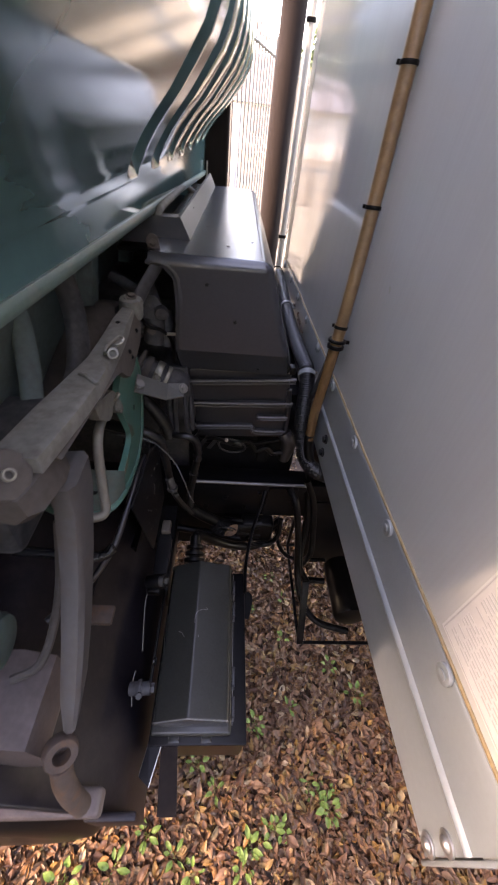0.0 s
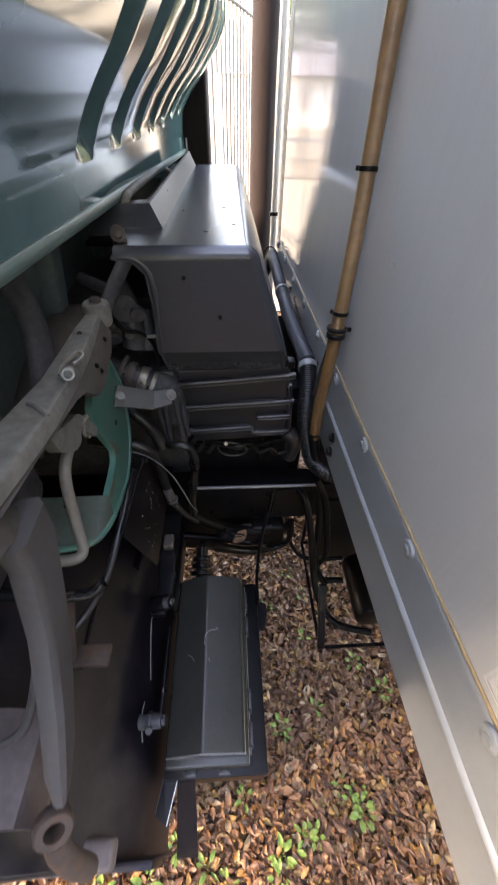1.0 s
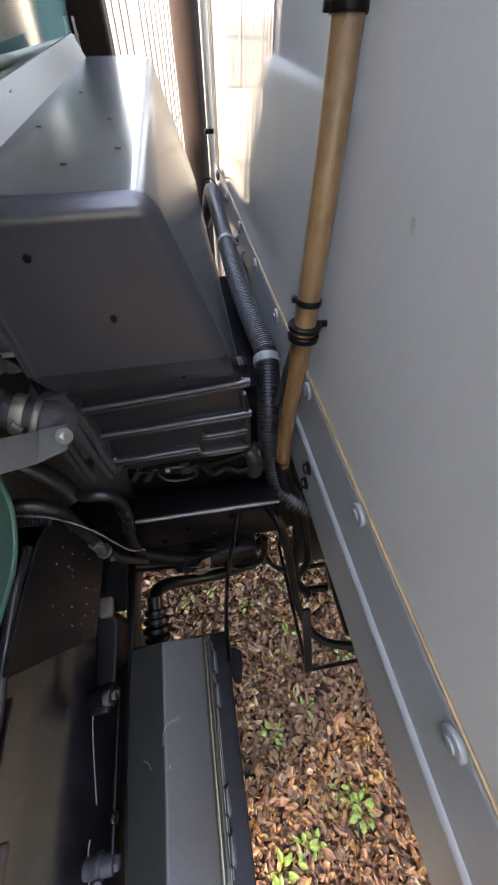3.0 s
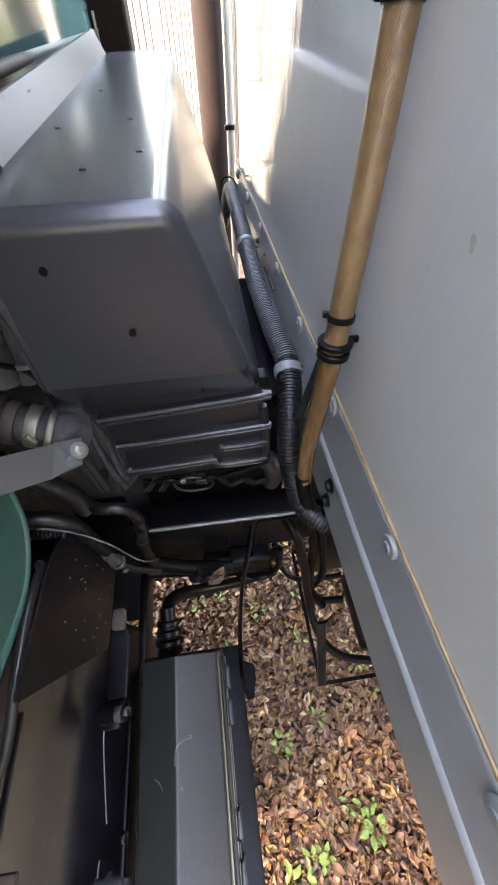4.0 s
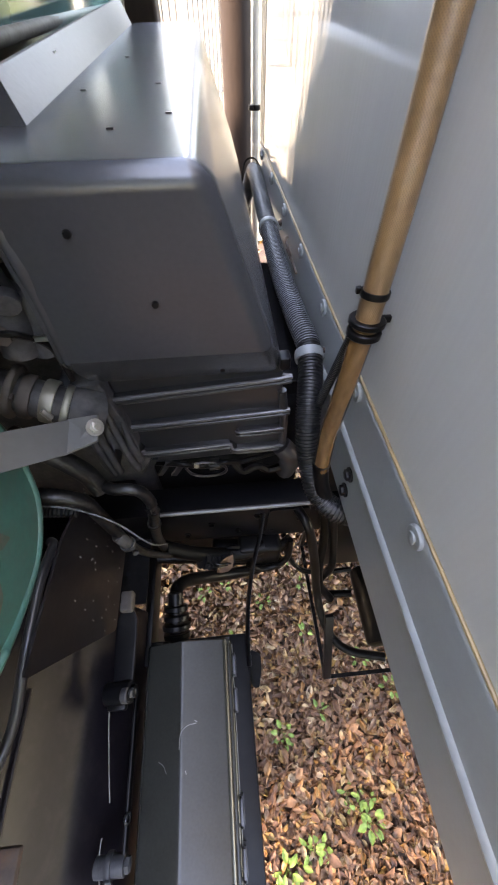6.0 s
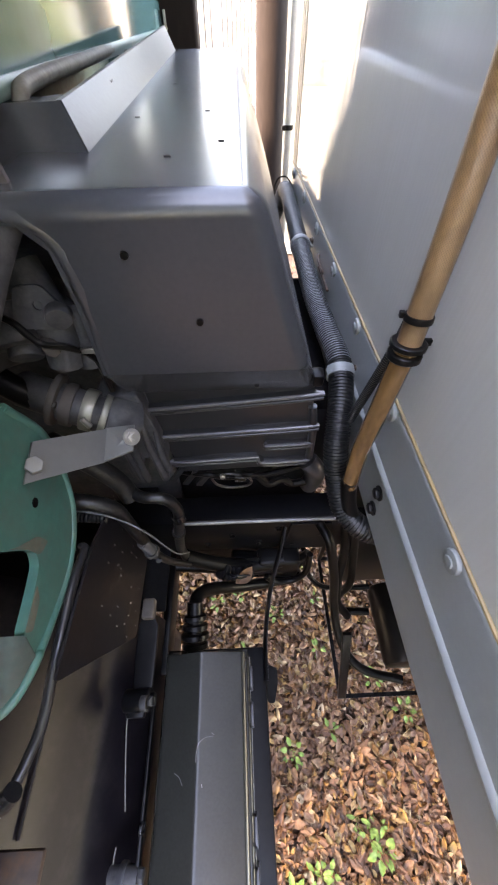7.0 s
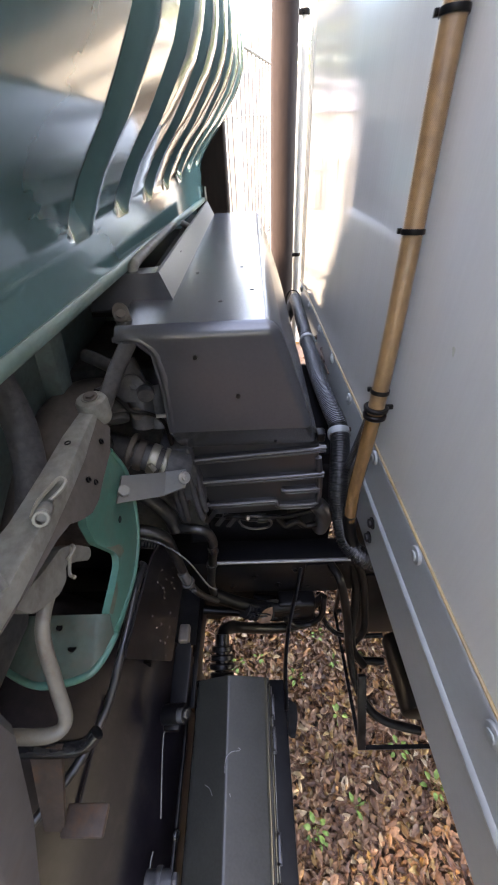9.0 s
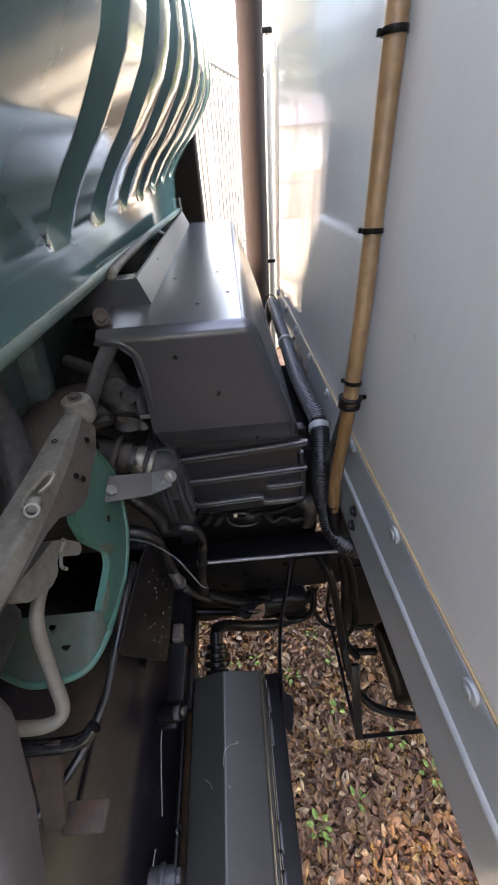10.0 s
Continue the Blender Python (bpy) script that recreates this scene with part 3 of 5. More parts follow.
def build_conduit():
    c = thing("corrugated_conduit", (0.19, 0.75, 1.22), "black corrugated cable conduit clipped along the box rail", "conduit")
    line = [(0.150, 1.90, 1.30), (0.172, 1.90, 1.36), (0.183, 1.885, 1.405), (0.186, 1.85, 1.426), (0.187, 1.75, 1.428), (0.186, 1.50, 1.424), (0.186, 1.25, 1.420), (0.195, 1.08, 1.418), (0.204, 0.995, 1.412),
            (0.201, 0.94, 1.398), (0.192, 0.885, 1.368), (0.187, 0.845, 1.325), (0.192, 0.815, 1.280), (0.203, 0.770, 1.240), (0.235, 0.735, 1.225), (0.30, 0.72, 1.215)]
    body = corrugated(line, 0.0232, 0.006)
    part("tube", body, CONDUIT, c).data.materials.append(DUSTSHEEN)
    for p, d in (((0.203, 0.968, 1.404), (0.05, 1, 0.35)), ((0.186, 1.45, 1.423), (0, 1, 0))):
        k = part("clip", ring(p, d, 0.0233, 0.018, 0.004), NYLON, c, "blue-grey P-clip")
        part("clip_tab", box(p[0] + 0.020, p[0] + 0.034, p[1] - 0.008, p[1] + 0.008, p[2] - 0.003, p[2] + 0.002, 0.001), NYLON, k)
        part("clip_bolt", bolt_bm((p[0] + 0.032, p[1], p[2] + 0.012), (-1, 0, 0), 0.006, 0.006, 0.008), RUSTY, k)
    part("end_wire", tube([(0.205, 1.84, 1.44), (0.190, 1.88, 1.452), (0.165, 1.90, 1.44), (0.152, 1.90, 1.40), (0.150, 1.90, 1.34)], 0.003, 6, 6), RUBBER, c, "thin black wire over the conduit end")
    part("wire_curl", tube([(0.220, 1.36, 1.44), (0.212, 1.33, 1.452), (0.206, 1.30, 1.456), (0.210, 1.265, 1.448), (0.215, 1.28, 1.434), (0.210, 1.30, 1.440), (0.216, 1.26, 1.43), (0.219, 1.22, 1.425)], 0.0030, 6, 6), RUSTY, c, "loose rusty wire end")
    up = thing("drain_pipe", (0.236, 2.30, 0.0), "pale beige upright pipe strapped beside the corner profile", "pipe")
    part("tube", rod((0.236, 2.30, 0.0), (0.236, 2.30, 3.3), 0.0172, 18), ALU, up)
    for z in (1.495, 2.3):
        part("strap", join(ring((0.236, 2.30, z), (0, 0, 1), 0.0174, 0.016, 0.003), box(0.210, 0.226, 2.278, 2.290, z - 0.008, z + 0.008, 0.002)), RUBBER, up)


def build_duct():
    d = thing("upright_post", (0.255, 2.9, 0.0), "brown weathered upright post standing beside the truck", "post")
    part("trunk", tube([(0.210, 2.9, -0.02), (0.214, 2.9, 0.8), (0.209, 2.9, 1.54), (0.207, 2.9, 2.0), (0.212, 2.9, 2.43), (0.214, 2.9, 3.1)], 0.068, 16, 6, ends=(1.1, 0.95)), BROWN, d)
    s = thing("air_cleaner_box", (-0.15, 2.33, 1.1), "dark brown sheet metal housing beyond the cab corner", "housing")
    part("body", box(-0.235, -0.085, 2.24, 2.40, 1.1, 2.25, 0.012, 3), BROWN, s)
    part("latch", join(box(-0.19, -0.182, 2.232, 2.241, 1.72, 1.80, 0.002), rod((-0.186, 2.23, 1.76), (-0.186, 2.245, 1.76), 0.006, 10)), ZINC, s)


# ---- cab ----
def cab_x(y):
    return -0.200 - 0.036 * (2.2 - y)


def cab_rise(y):
    """The cab's lower edge climbs a little towards the near side."""
    return 0.033 * (2.2 - y)


PROFILE = [(1.757, 0.0), (1.80, 0.001), (1.85, 0.003), (1.88, 0.006), (1.91, 0.020), (1.94, 0.040), (1.97, 0.065), (2.0, 0.092), (2.04, 0.122), (2.08, 0.150), (2.12, 0.168), (2.16, 0.178), (2.22, 0.180), (2.32, 0.169), (2.42, 0.136), (2.50, 0.085), (2.55, 0.03)]


def build_cab():
    c = thing("truck_cab", (-1.1, 1.1, 1.2), "teal painted truck cab with a ribbed back wall", "truck cab")
    zs = sorted({round(z, 4) for a, b in zip(PROFILE, PROFILE[1:]) for z in np.linspace(a[0], b[0], 4)})
    px, pz = [p[1] for p in PROFILE], [p[0] for p in PROFILE]
    ribs = [0.825 + 0.2035 * k for k in range(7)]
    ys = [0.0, 0.004, 0.012, 0.025, 0.045, 0.07, 0.1] + [0.14 + 0.04 * i for i in range(21)]
    for r in ribs:
        ys += [r + d for d in (-0.012, -0.004, 0.0, 0.008, 0.018, 0.026, 0.05, 0.072, 0.080, 0.088, 0.094, 0.102)]
    ys += [2.245, 2.25]
    ys = sorted({round(y, 4) for y in ys if y <= 2.25})

    def groove(y, z):
        deep = 0.0
        for r in ribs:
            u = y - r
            if -0.004 < u < 0.096:
                deep = max(deep, min(1.0, (u + 0.004) / 0.026, (0.096 - u) / 0.020))
        u = min(1.0, max(0.0, (z - 1.868 - 0.012 * (1 - deep)) / 0.045))
        return deep * u * u * (3 - 2 * u) * 0.026

    rings = []
    for z in zs:
        base = float(np.interp(z, pz, px))
        row = []
        for y in ys:
            corner = 0.0
            if y < 0.1:
                corner = 0.1 - math.sqrt(max(0.0, 0.01 - (0.1 - y) ** 2))
            high = min(1.0, max(0.0, (z - 1.90) / 0.25))
            row.append((cab_x(y) + base + 0.022 * (y - 1.2) * high - groove(y, z) - corner, y, z + cab_rise(y) * max(0.0, min(1.0, (1.87 - z) / 0.08))))
        rings.append(row)
    part("back_wall", loft(rings, closed=False, caps=False), CAB, c, "glossy dark teal wall with vertical pressed ribs")
    lip = [[(cab_x(y) + dx - (0.1 - math.sqrt(max(0.0, 0.01 - (0.1 - y) ** 2)) if y < 0.1 else 0.0), y, z + cab_rise(y)) for dx, z in
            ((-0.03, 1.746), (0.004, 1.744), (0.0075, 1.750), (0.0075, 1.758), (0.004, 1.763), (-0.03, 1.763))] for y in ys[::2] + [2.25]]
    part("drip_lip", loft(lip), CABLIP, c, "paler worn teal lower edge")
    part("side_wall", box(-1.9, cab_x(2.25) + 0.05, 2.252, 2.27, 1.25, 2.53, 0.004), CAB, c)
    part("side_wall", box(-1.9, cab_x(0.0) - 0.10, -0.015, -0.001, 1.25, 2.53, 0.004), CAB, c)
    part("roof", box(-1.9, -0.22, -0.015, 2.27, 2.54, 2.57, 0.01), CAB, c)
    part("front_wall", box(-1.93, -1.9, -0.015, 2.27, 1.0, 2.53, 0.01), CAB, c)
    under = part("floor_panel", box(-1.9, -0.30, 0.0, 2.25, 1.82, 1.84, 0.004), CABLOW, c, "dusty dark teal underside")
    part("inner_panel", extrude([(-0.36, 1.82), (-0.40, 1.60), (-0.47, 1.44), (-0.60, 1.34), (-0.66, 1.34), (-0.66, 1.82)], "y", 0.45, 2.2), CABLOW, c, "dusty dark teal underside")
    for y in (0.86, 1.25):
        part("stiffener", extrude([(-0.33, 1.82), (-0.365, 1.60), (-0.43, 1.44), (-0.50, 1.43), (-0.42, 1.82)], "y", y, y + 0.05, 0.004), CABLOW, c)
    return c


# ---- engine cover ----
def build_cover():
    c = thing("engine_cover", (-0.03, 1.4, 1.2), "dark grey moulded engine cover behind the cab", "engine cover")
    far = 1.93

    def lean(z):
        """The front face leans away towards its foot."""
        return 0.826 + 0.10 * max(0.0, 1.66 - z) ** 1.1 + (0.5 * (1.53 - z) if z < 1.53 else 0.0)

    outline = [(-0.162, 1.452), (0.139, 1.452), (0.117, 1.53), (0.0430, 1.749), (-0.222, 1.749), (-0.222, 1.727), (-0.192, 1.725), (-0.170, 1.702), (-0.166, 1.64), (-0.172, 1.53)]
    bm = bmesh.new()
    front = [bm.verts.new((x, lean(z), z)) for x, z in outline]
    rear = [bm.verts.new((x, far - 0.35 * (1.749 - z), z - 0.008)) for x, z in outline]
    face = bm.faces.new(front)
    bm.faces.new(rear[::-1])
    n = len(outline)
    for i in range(n):
        bm.faces.new((front[i], rear[i], rear[(i + 1) % n], front[(i + 1) % n]))
    bmesh.utils.face_split(face, front[2], front[9])
    bm.edges.ensure_lookup_table()
    big = [e for e in bm.edges if {front.index(v) if v in front else 100 + rear.index(v) for v in e.verts} in ({3, 4}, {2, 3}, {1, 2}, {3, 103}, {2, 102}, {1, 101})]
    bmesh.ops.bevel(bm, geom=big, offset=0.034, segments=7, affect="EDGES", profile=0.5, clamp_overlap=True)
    part("shell", bm, COVER, c, "smooth dark grey moulded shell")
    for x, z, r in ((-0.030, 1.614, 0.0037), (-0.097, 1.696, 0.0037), (0.041, 1.470, 0.0032)):
        y = lean(z)
        part("drilled_hole", join(rod((x, y + 0.012, z), (x, y - 0.0012, z), r, 14), ring((x, y, z), (0, 1, -0.1), r, 0.0016, 0.0008, 14)), BLACK, c)
    arch = [(-0.226, 1.726), (-0.215, 1.7265), (-0.202, 1.7255), (-0.184, 1.719), (-0.172, 1.703), (-0.167, 1.675), (-0.166, 1.64), (-0.168, 1.59), (-0.172, 1.54), (-0.175, 1.50), (-0.170, 1.456)]
    arch = [(p.x, p.z) for p in curve_points([(x, 0, z) for x, z in arch], 4)]
    last = len(arch) - 1
    rings = []
    for i, (x, z) in enumerate(arch):
        a, b = arch[max(i - 2, 0)], arch[min(i + 2, last)]
        d = Vector((b[0] - a[0], b[1] - a[1])).normalized()
        n = Vector((-d.y, d.x))
        k = min(1.0, 0.55 + 0.03 * i)
        rings.append([(x + n.x * o * k, (lean(z + n.y * o * k) if z < 1.66 else 0.826) + dy, z + n.y * o * k) for o, dy in
                      ((0.002, 0.045), (-0.001, 0.016), (-0.0005, 0.008), (0.001, 0.004), (0.003, 0.001), (0.006, -0.0008), (0.010, -0.0008), (0.014, 0.0006), (0.018, 0.0025))])
    part("arch_rim", loft(rings, closed=False, caps=False), COVER, c, "rounded rim round the cover's arch")
    # raised ridge towards the cab
    tongue = extrude([(0.0135 * math.cos(a), 0.017 * math.sin(a) + (0.008 if math.sin(a) > 0 else -0.010)) for a in np.linspace(0, 2 * math.pi, 25)[:-1]], "z", -0.004, 0.004, 0.0015)
    tongue.transform(axes((-0.214, 0.868, 1.752), (1, 0.15, 0.2), (-0.25, 0.35, 0.9)))
    part("corner_tab", tongue, DUST, c, "dusty bolted corner tab")

    near_end = [(-0.141, 0.955, 1.743), (-0.172, 1.004, 1.785), (-0.178, 1.004, 1.785), (-0.184, 0.985, 1.70)]
    far_end = [(-0.126, 1.90, 1.735), (-0.150, 1.90, 1.786), (-0.156, 1.90, 1.786), (-0.165, 1.90, 1.70)]
    part("ridge", loft([[Vector(p).lerp(Vector(q), k / 14) for p, q in zip(near_end, far_end)] for k in range(15)]), RIDGE, c, "raised folded ridge")
    part("ridge_end", loft([[(-0.1415, 0.953, 1.742), (-0.173, 1.002, 1.7845), (-0.255, 1.002, 1.783), (-0.30, 0.998, 1.765), (-0.30, 0.953, 1.735)],
                            [(-0.141, 1.05, 1.735), (-0.174, 1.05, 1.783), (-0.255, 1.05, 1.780), (-0.30, 1.05, 1.76), (-0.30, 1.05, 1.73)]]), COVER, c)
    for y, z in ((1.20, 1.775), (1.38, 1.772)):
        part("ridge_rib", extrude([(-0.158, 1.70), (-0.158, z), (-0.185, z - 0.012), (-0.215, 1.70)], "y", y, y + 0.012), COVER, c)
    # Added black sheet hides the bright yard and gives the gap its shade.
    part("dark_backing", box(-0.34, -0.160, 1.04, 1.90, 1.690, 1.700, 0.002), BLACK, c, "dark sheet added behind the ridge to stand for shade")
    part("front_bolt", bolt_bm((-0.214, 0.866, 1.757), (0.1, -0.6, 0.7), 0.008, 0.006, 0.012), DUST, c)
    for x, y in ((-0.055, 0.938), (-0.115, 1.125), (-0.018, 1.157), (0.003, 0.995), (-0.085, 1.385), (-0.006, 1.49), (-0.019, 1.63), (-0.042, 1.82)):
        z = 1.7472 - 0.008 * (y - 0.9)
        part("slot", box(x - 0.0039, x + 0.0039, y - 0.0015, y + 0.0015, z - 0.001, z + 0.0026, 0.0006), BLACK, c)
    h = thing("grab_pipe", (-0.22, 1.2, 1.70), "grey bent steel pipe lying along the engine cover ridge", "pipe")
    part("tube", tube([(-0.236, 1.02, 1.745), (-0.228, 1.03, 1.780), (-0.226, 1.07, 1.791), (-0.226, 1.30, 1.784), (-0.225, 1.58, 1.774), (-0.222, 1.64, 1.764), (-0.20, 1.72, 1.735), (-0.18, 1.74, 1.72)], 0.0095, 12, 8), CASTING, h)


def build_ribbed_case():
    c = thing("ribbed_case", (0, 1.05, 1.2), "black ribbed moulded case under the engine cover", "engine case")
    part("body", extrude([(-0.148, 1.445), (0.140, 1.452), (0.150, 1.30), (0.152, 1.215), (-0.118, 1.20), (-0.135, 1.30)], "y", 0.892, 1.35, 0.006), CASE, c)

    def rib(pts, proud=0.014, half=0.0062):
        """A flat-topped rib with softened edges along points (x, z)."""
        rings = []
        for i, (x, z) in enumerate(pts):
            p = proud * (0.35 if i in (0, len(pts) - 1) else 1.0)
            y = 0.892
            rings.append([(x, y + 0.004, z - half - 0.002), (x, y - p + 0.003, z - half), (x, y - p, z - half + 0.002), (x, y - p + 0.001, z), (x, y - p, z + half - 0.002), (x, y - p + 0.003, z + half), (x, y + 0.004, z + half + 0.002)])
        return loft(rings)

    for line in ([(-0.146, 1.408), (-0.140, 1.409), (0.134, 1.431), (0.140, 1.432)], [(-0.138, 1.334), (-0.132, 1.335), (0.137, 1.350), (0.143, 1.350)],
                 [(-0.128, 1.250), (-0.122, 1.250), (0.030, 1.259), (0.044, 1.257), (0.058, 1.240), (0.144, 1.243), (0.150, 1.243)], [(0.060, 1.296), (0.066, 1.296), (0.144, 1.300), (0.150, 1.300)]):
        r = part("rib", rib(line), CASE, c)
        # Upper edges take the paler grey as a painted highlight.
        for dz in (-0.0052, 0.0052):
            part("rib_edge", tube([(x, 0.8795 + (0.008 if i in (0, len(line) - 1) else 0.0), z + dz) for i, (x, z) in enumerate(line)], 0.0034, 8, 4), RIBEDGE if dz > 0 else CASE, r, "rounded rib edge, its highlight put into a paler grey" if dz > 0 else "")
    part("corner_lug", box(0.132, 0.150, 0.880, 0.905, 1.452, 1.476, 0.004), BLACK, c)
    part("corner_lug", tube([(0.150, 0.885, 1.24), (0.165, 0.878, 1.22), (0.172, 0.885, 1.18), (0.168, 0.90, 1.12)], 0.022, 12, 5), CASE, c)
    part("corner_rib", tube([(0.141, 0.889, 1.40), (0.148, 0.886, 1.34), (0.152, 0.887, 1.24)], 0.008, 10, 6), CASE, c)
    w = thing("mounting_wedge", (-0.17, 0.9, 1.17), "black cast mounting wedge with pointed fins", "engine mount")
    part("body", extrude([(-0.215, 1.46), (-0.150, 1.46), (-0.135, 1.36), (-0.128, 1.30), (-0.140, 1.222), (-0.152, 1.208), (-0.152, 1.29), (-0.178, 1.30), (-0.192, 1.198), (-0.218, 1.222), (-0.212, 1.275), (-0.228, 1.309), (-0.226, 1.40)], "y", 0.868, 0.96, 0.005), ENGINE, w)
    for x0, x1, z0, z1 in ((-0.205, -0.196, 1.43, 1.215), (-0.183, -0.186, 1.42, 1.215), (-0.160, -0.148, 1.40, 1.22), (-0.140, -0.136, 1.37, 1.25)):
        part("fin", tube([(x0, 0.872, z0), (x0 * 0.7 + x1 * 0.3, 0.862, z0 - 0.04), (x0 * 0.4 + x1 * 0.6, 0.860, (z0 + z1) / 2), (x1, 0.868, z1)], 0.0085, 10, 5, ends=(0.6, 1.0)), ENGINE, w)
    # small fittings under the case
    f = thing("sensor_loom", (0.02, 0.93, 1.17), "black wiring loom with clips under the ribbed case", "wiring")
    part("cable", tube([(-0.12, 0.90, 1.19), (-0.06, 0.88, 1.205), (-0.02, 0.885, 1.185), (0.03, 0.88, 1.20), (0.07, 0.89, 1.185), (0.15, 0.90, 1.20)], 0.006, 8, 6), RUBBER, f)
    part("cable", tube([(-0.10, 0.91, 1.165), (-0.05, 0.895, 1.18), (0.02, 0.90, 1.16), (0.10, 0.905, 1.175)], 0.005, 8, 6), RUBBER, f)
    part("gasket_loop", tube([(-0.056, 0.884, 1.184), (-0.04, 0.882, 1.200), (-0.01, 0.882, 1.202), (0.022, 0.882, 1.190), (0.032, 0.882, 1.168), (0.018, 0.882, 1.152), (-0.017, 0.882, 1.148), (-0.045, 0.883, 1.160), (-0.056, 0.884, 1.184)], 0.0030, 8, 5), CASE, f, "oval gasket edge")
    for x, z in ((-0.148, 1.179), (-0.122, 1.164), (-0.092, 1.158)):
        part("slanted_fin", slab([(x, 0.883, z), (x + 0.012, 0.883, z - 0.002), (x + 0.040, 0.886, z + 0.042), (x + 0.028, 0.886, z + 0.044)], 0.006), CASE, f)
    part("cable", tube([(0.045, 0.885, 1.19), (0.07, 0.878, 1.165), (0.10, 0.882, 1.175), (0.125, 0.885, 1.15), (0.16, 0.885, 1.16)], 0.009, 8, 6), RUBBER, f)
    part("connector", box(-0.005, 0.02, 0.872, 0.895, 1.183, 1.20, 0.003), PLASTIC, f)
    part("clip", bolt_bm((-0.03, 0.878, 1.205), (0, -1, 0.3), 0.006, 0.008), ZINC, f)


def build_engine():
    e = thing("engine", (-0.3, 1.2, 0.8), "oily dark engine with hoses under the cab", "engine")
    part("block", box(-0.95, -0.16, 0.98, 1.75, 0.80, 1.60, 0.02), ENGINE, e)
    part("bell_housing", box(-0.17, 0.232, 0.985, 1.40, 0.74, 1.275, 0.03, 3), SHADEBLACK, e)
    part("sump", box(-0.9, -0.2, 1.05, 1.65, 0.62, 0.80, 0.03), ENGINE, e)
    part("gearbox", tube([(-0.2, 1.33, 1.08), (0.15, 1.33, 1.06), (0.5, 1.33, 1.03), (0.9, 1.33, 1.0)], 0.17, 18, 4, ends=(1.1, 0.6)), ENGINE, e)
    part("pump_body", join(rod((-0.285, 0.90, 1.60), (-0.275, 0.865, 1.56), 0.040, 18, 0.008), rod((-0.275, 0.865, 1.56), (-0.272, 0.853, 1.55), 0.022, 14, 0.003)), ENGINE, e)
    part("pipe_run", tube([(-0.32, 0.875, 1.475), (-0.28, 0.86, 1.470), (-0.235, 0.850, 1.455), (-0.20, 0.850, 1.431)], 0.029, 16, 5), ENGINE, e)
    part("funnel", tube([(-0.205, 0.850, 1.435), (-0.190, 0.855, 1.425), (-0.175, 0.865, 1.41)], 0.033, 16, 5, ends=(0.95, 1.3)), ENGINE, e)
    for x, z, m, w in ((-0.248, 1.462, DUST, 0.016), (-0.222, 1.449, BRASS, 0.018)):
        part("hose_clamp", ring((x, 0.850, z), (1, -0.1, -0.4), 0.0295, w, 0.0045), m, e)
    part("casting_lump", tube([(-0.25, 0.90, 1.655), (-0.235, 0.885, 1.62), (-0.225, 0.875, 1.57), (-0.23, 0.87, 1.53)], 0.026, 12, 5), ENGINE, e)
    part("casting_lump", tube([(-0.205, 0.90, 1.60), (-0.20, 0.885, 1.565), (-0.20, 0.875, 1.52)], 0.018, 12, 5), ENGINE, e)
    part("flange", join(rod((-0.272, 0.856, 1.471), (-0.262, 0.855, 1.467), 0.041, 20, 0.003), *[bolt_bm((-0.260, 0.855 + 0.034 * math.cos(k), 1.466 + 0.034 * math.sin(k)), (1, -0.1, -0.4), 0.006, 0.006) for k in (0.4, 2.5, 4.6)]), DUST, e, "dust-caked pipe flange")
    part("hose_clamp", ring((-0.203, 0.850, 1.436), (1, -0.05, -0.5), 0.0305, 0.010, 0.004), BRASS, e)
    part("clamp_screw", rod((-0.222, 0.818, 1.464), (-0.214, 0.816, 1.448), 0.005, 8, 0.001), ZINC, e)
    part("bracket", plate(rounded([(0, 0), (0.05, 0.01), (0.055, 0.04), (0.03, 0.06), (0.0, 0.05)], 0.008), 0.006, axes((-0.262, 0.852, 1.60), (1, 0, -0.3), (0, 0.3, 1)), [circle(0.028, 0.035, 0.006)]), ENGINE, e)
    part("nipple", join(rod((-0.236, 0.868, 1.575), (-0.228, 0.846, 1.570), 0.012, 12, 0.002), bolt_bm((-0.228, 0.846, 1.570), (0.3, -1, 0), 0.010, 0.006)), DUST, e)
    part("wire", tube([(-0.30, 0.86, 1.62), (-0.26, 0.845, 1.612), (-0.235, 0.838, 1.585), (-0.205, 0.842, 1.575), (-0.185, 0.86, 1.54), (-0.180, 0.86, 1.48)], 0.0045, 8, 6), RUBBER, e)
    part("cap", rod((-0.206, 0.862, 1.615), (-0.202, 0.845, 1.612), 0.016, 14, 0.003), ENGINE, e)
    part("bright_tab", box(-0.197, -0.168, 0.846, 0.85, 1.560, 1.568, 0.001), ZINC, e)
    part("pipe", tube([(-0.33, 0.93, 1.66), (-0.27, 0.90, 1.645), (-0.22, 0.90, 1.60), (-0.19, 0.92, 1.55)], 0.013, 10, 6), ENGINE, e)
    part("grey_duct", tube([(-0.196, 0.850, 1.735), (-0.205, 0.838, 1.722), (-0.226, 0.818, 1.69), (-0.246, 0.797, 1.655), (-0.262, 0.77, 1.625), (-0.285, 0.74, 1.60)], 0.0155, 14, 6, flat=0.5), ENGINE, e, "grey duct in the cover's arch")
    part("hose", tube([(-0.40, 0.9, 1.55), (-0.33, 0.86, 1.50), (-0.27, 0.86, 1.45), (-0.22, 0.88, 1.42)], 0.02, 12, 6), RUBBER, e)
    part("hump", tube([(-0.45, 0.70, 1.42), (-0.40, 0.78, 1.53), (-0.36, 0.88, 1.56), (-0.33, 0.98, 1.52)], 0.055, 14, 6), DUST, e, "dusty rubber boot")


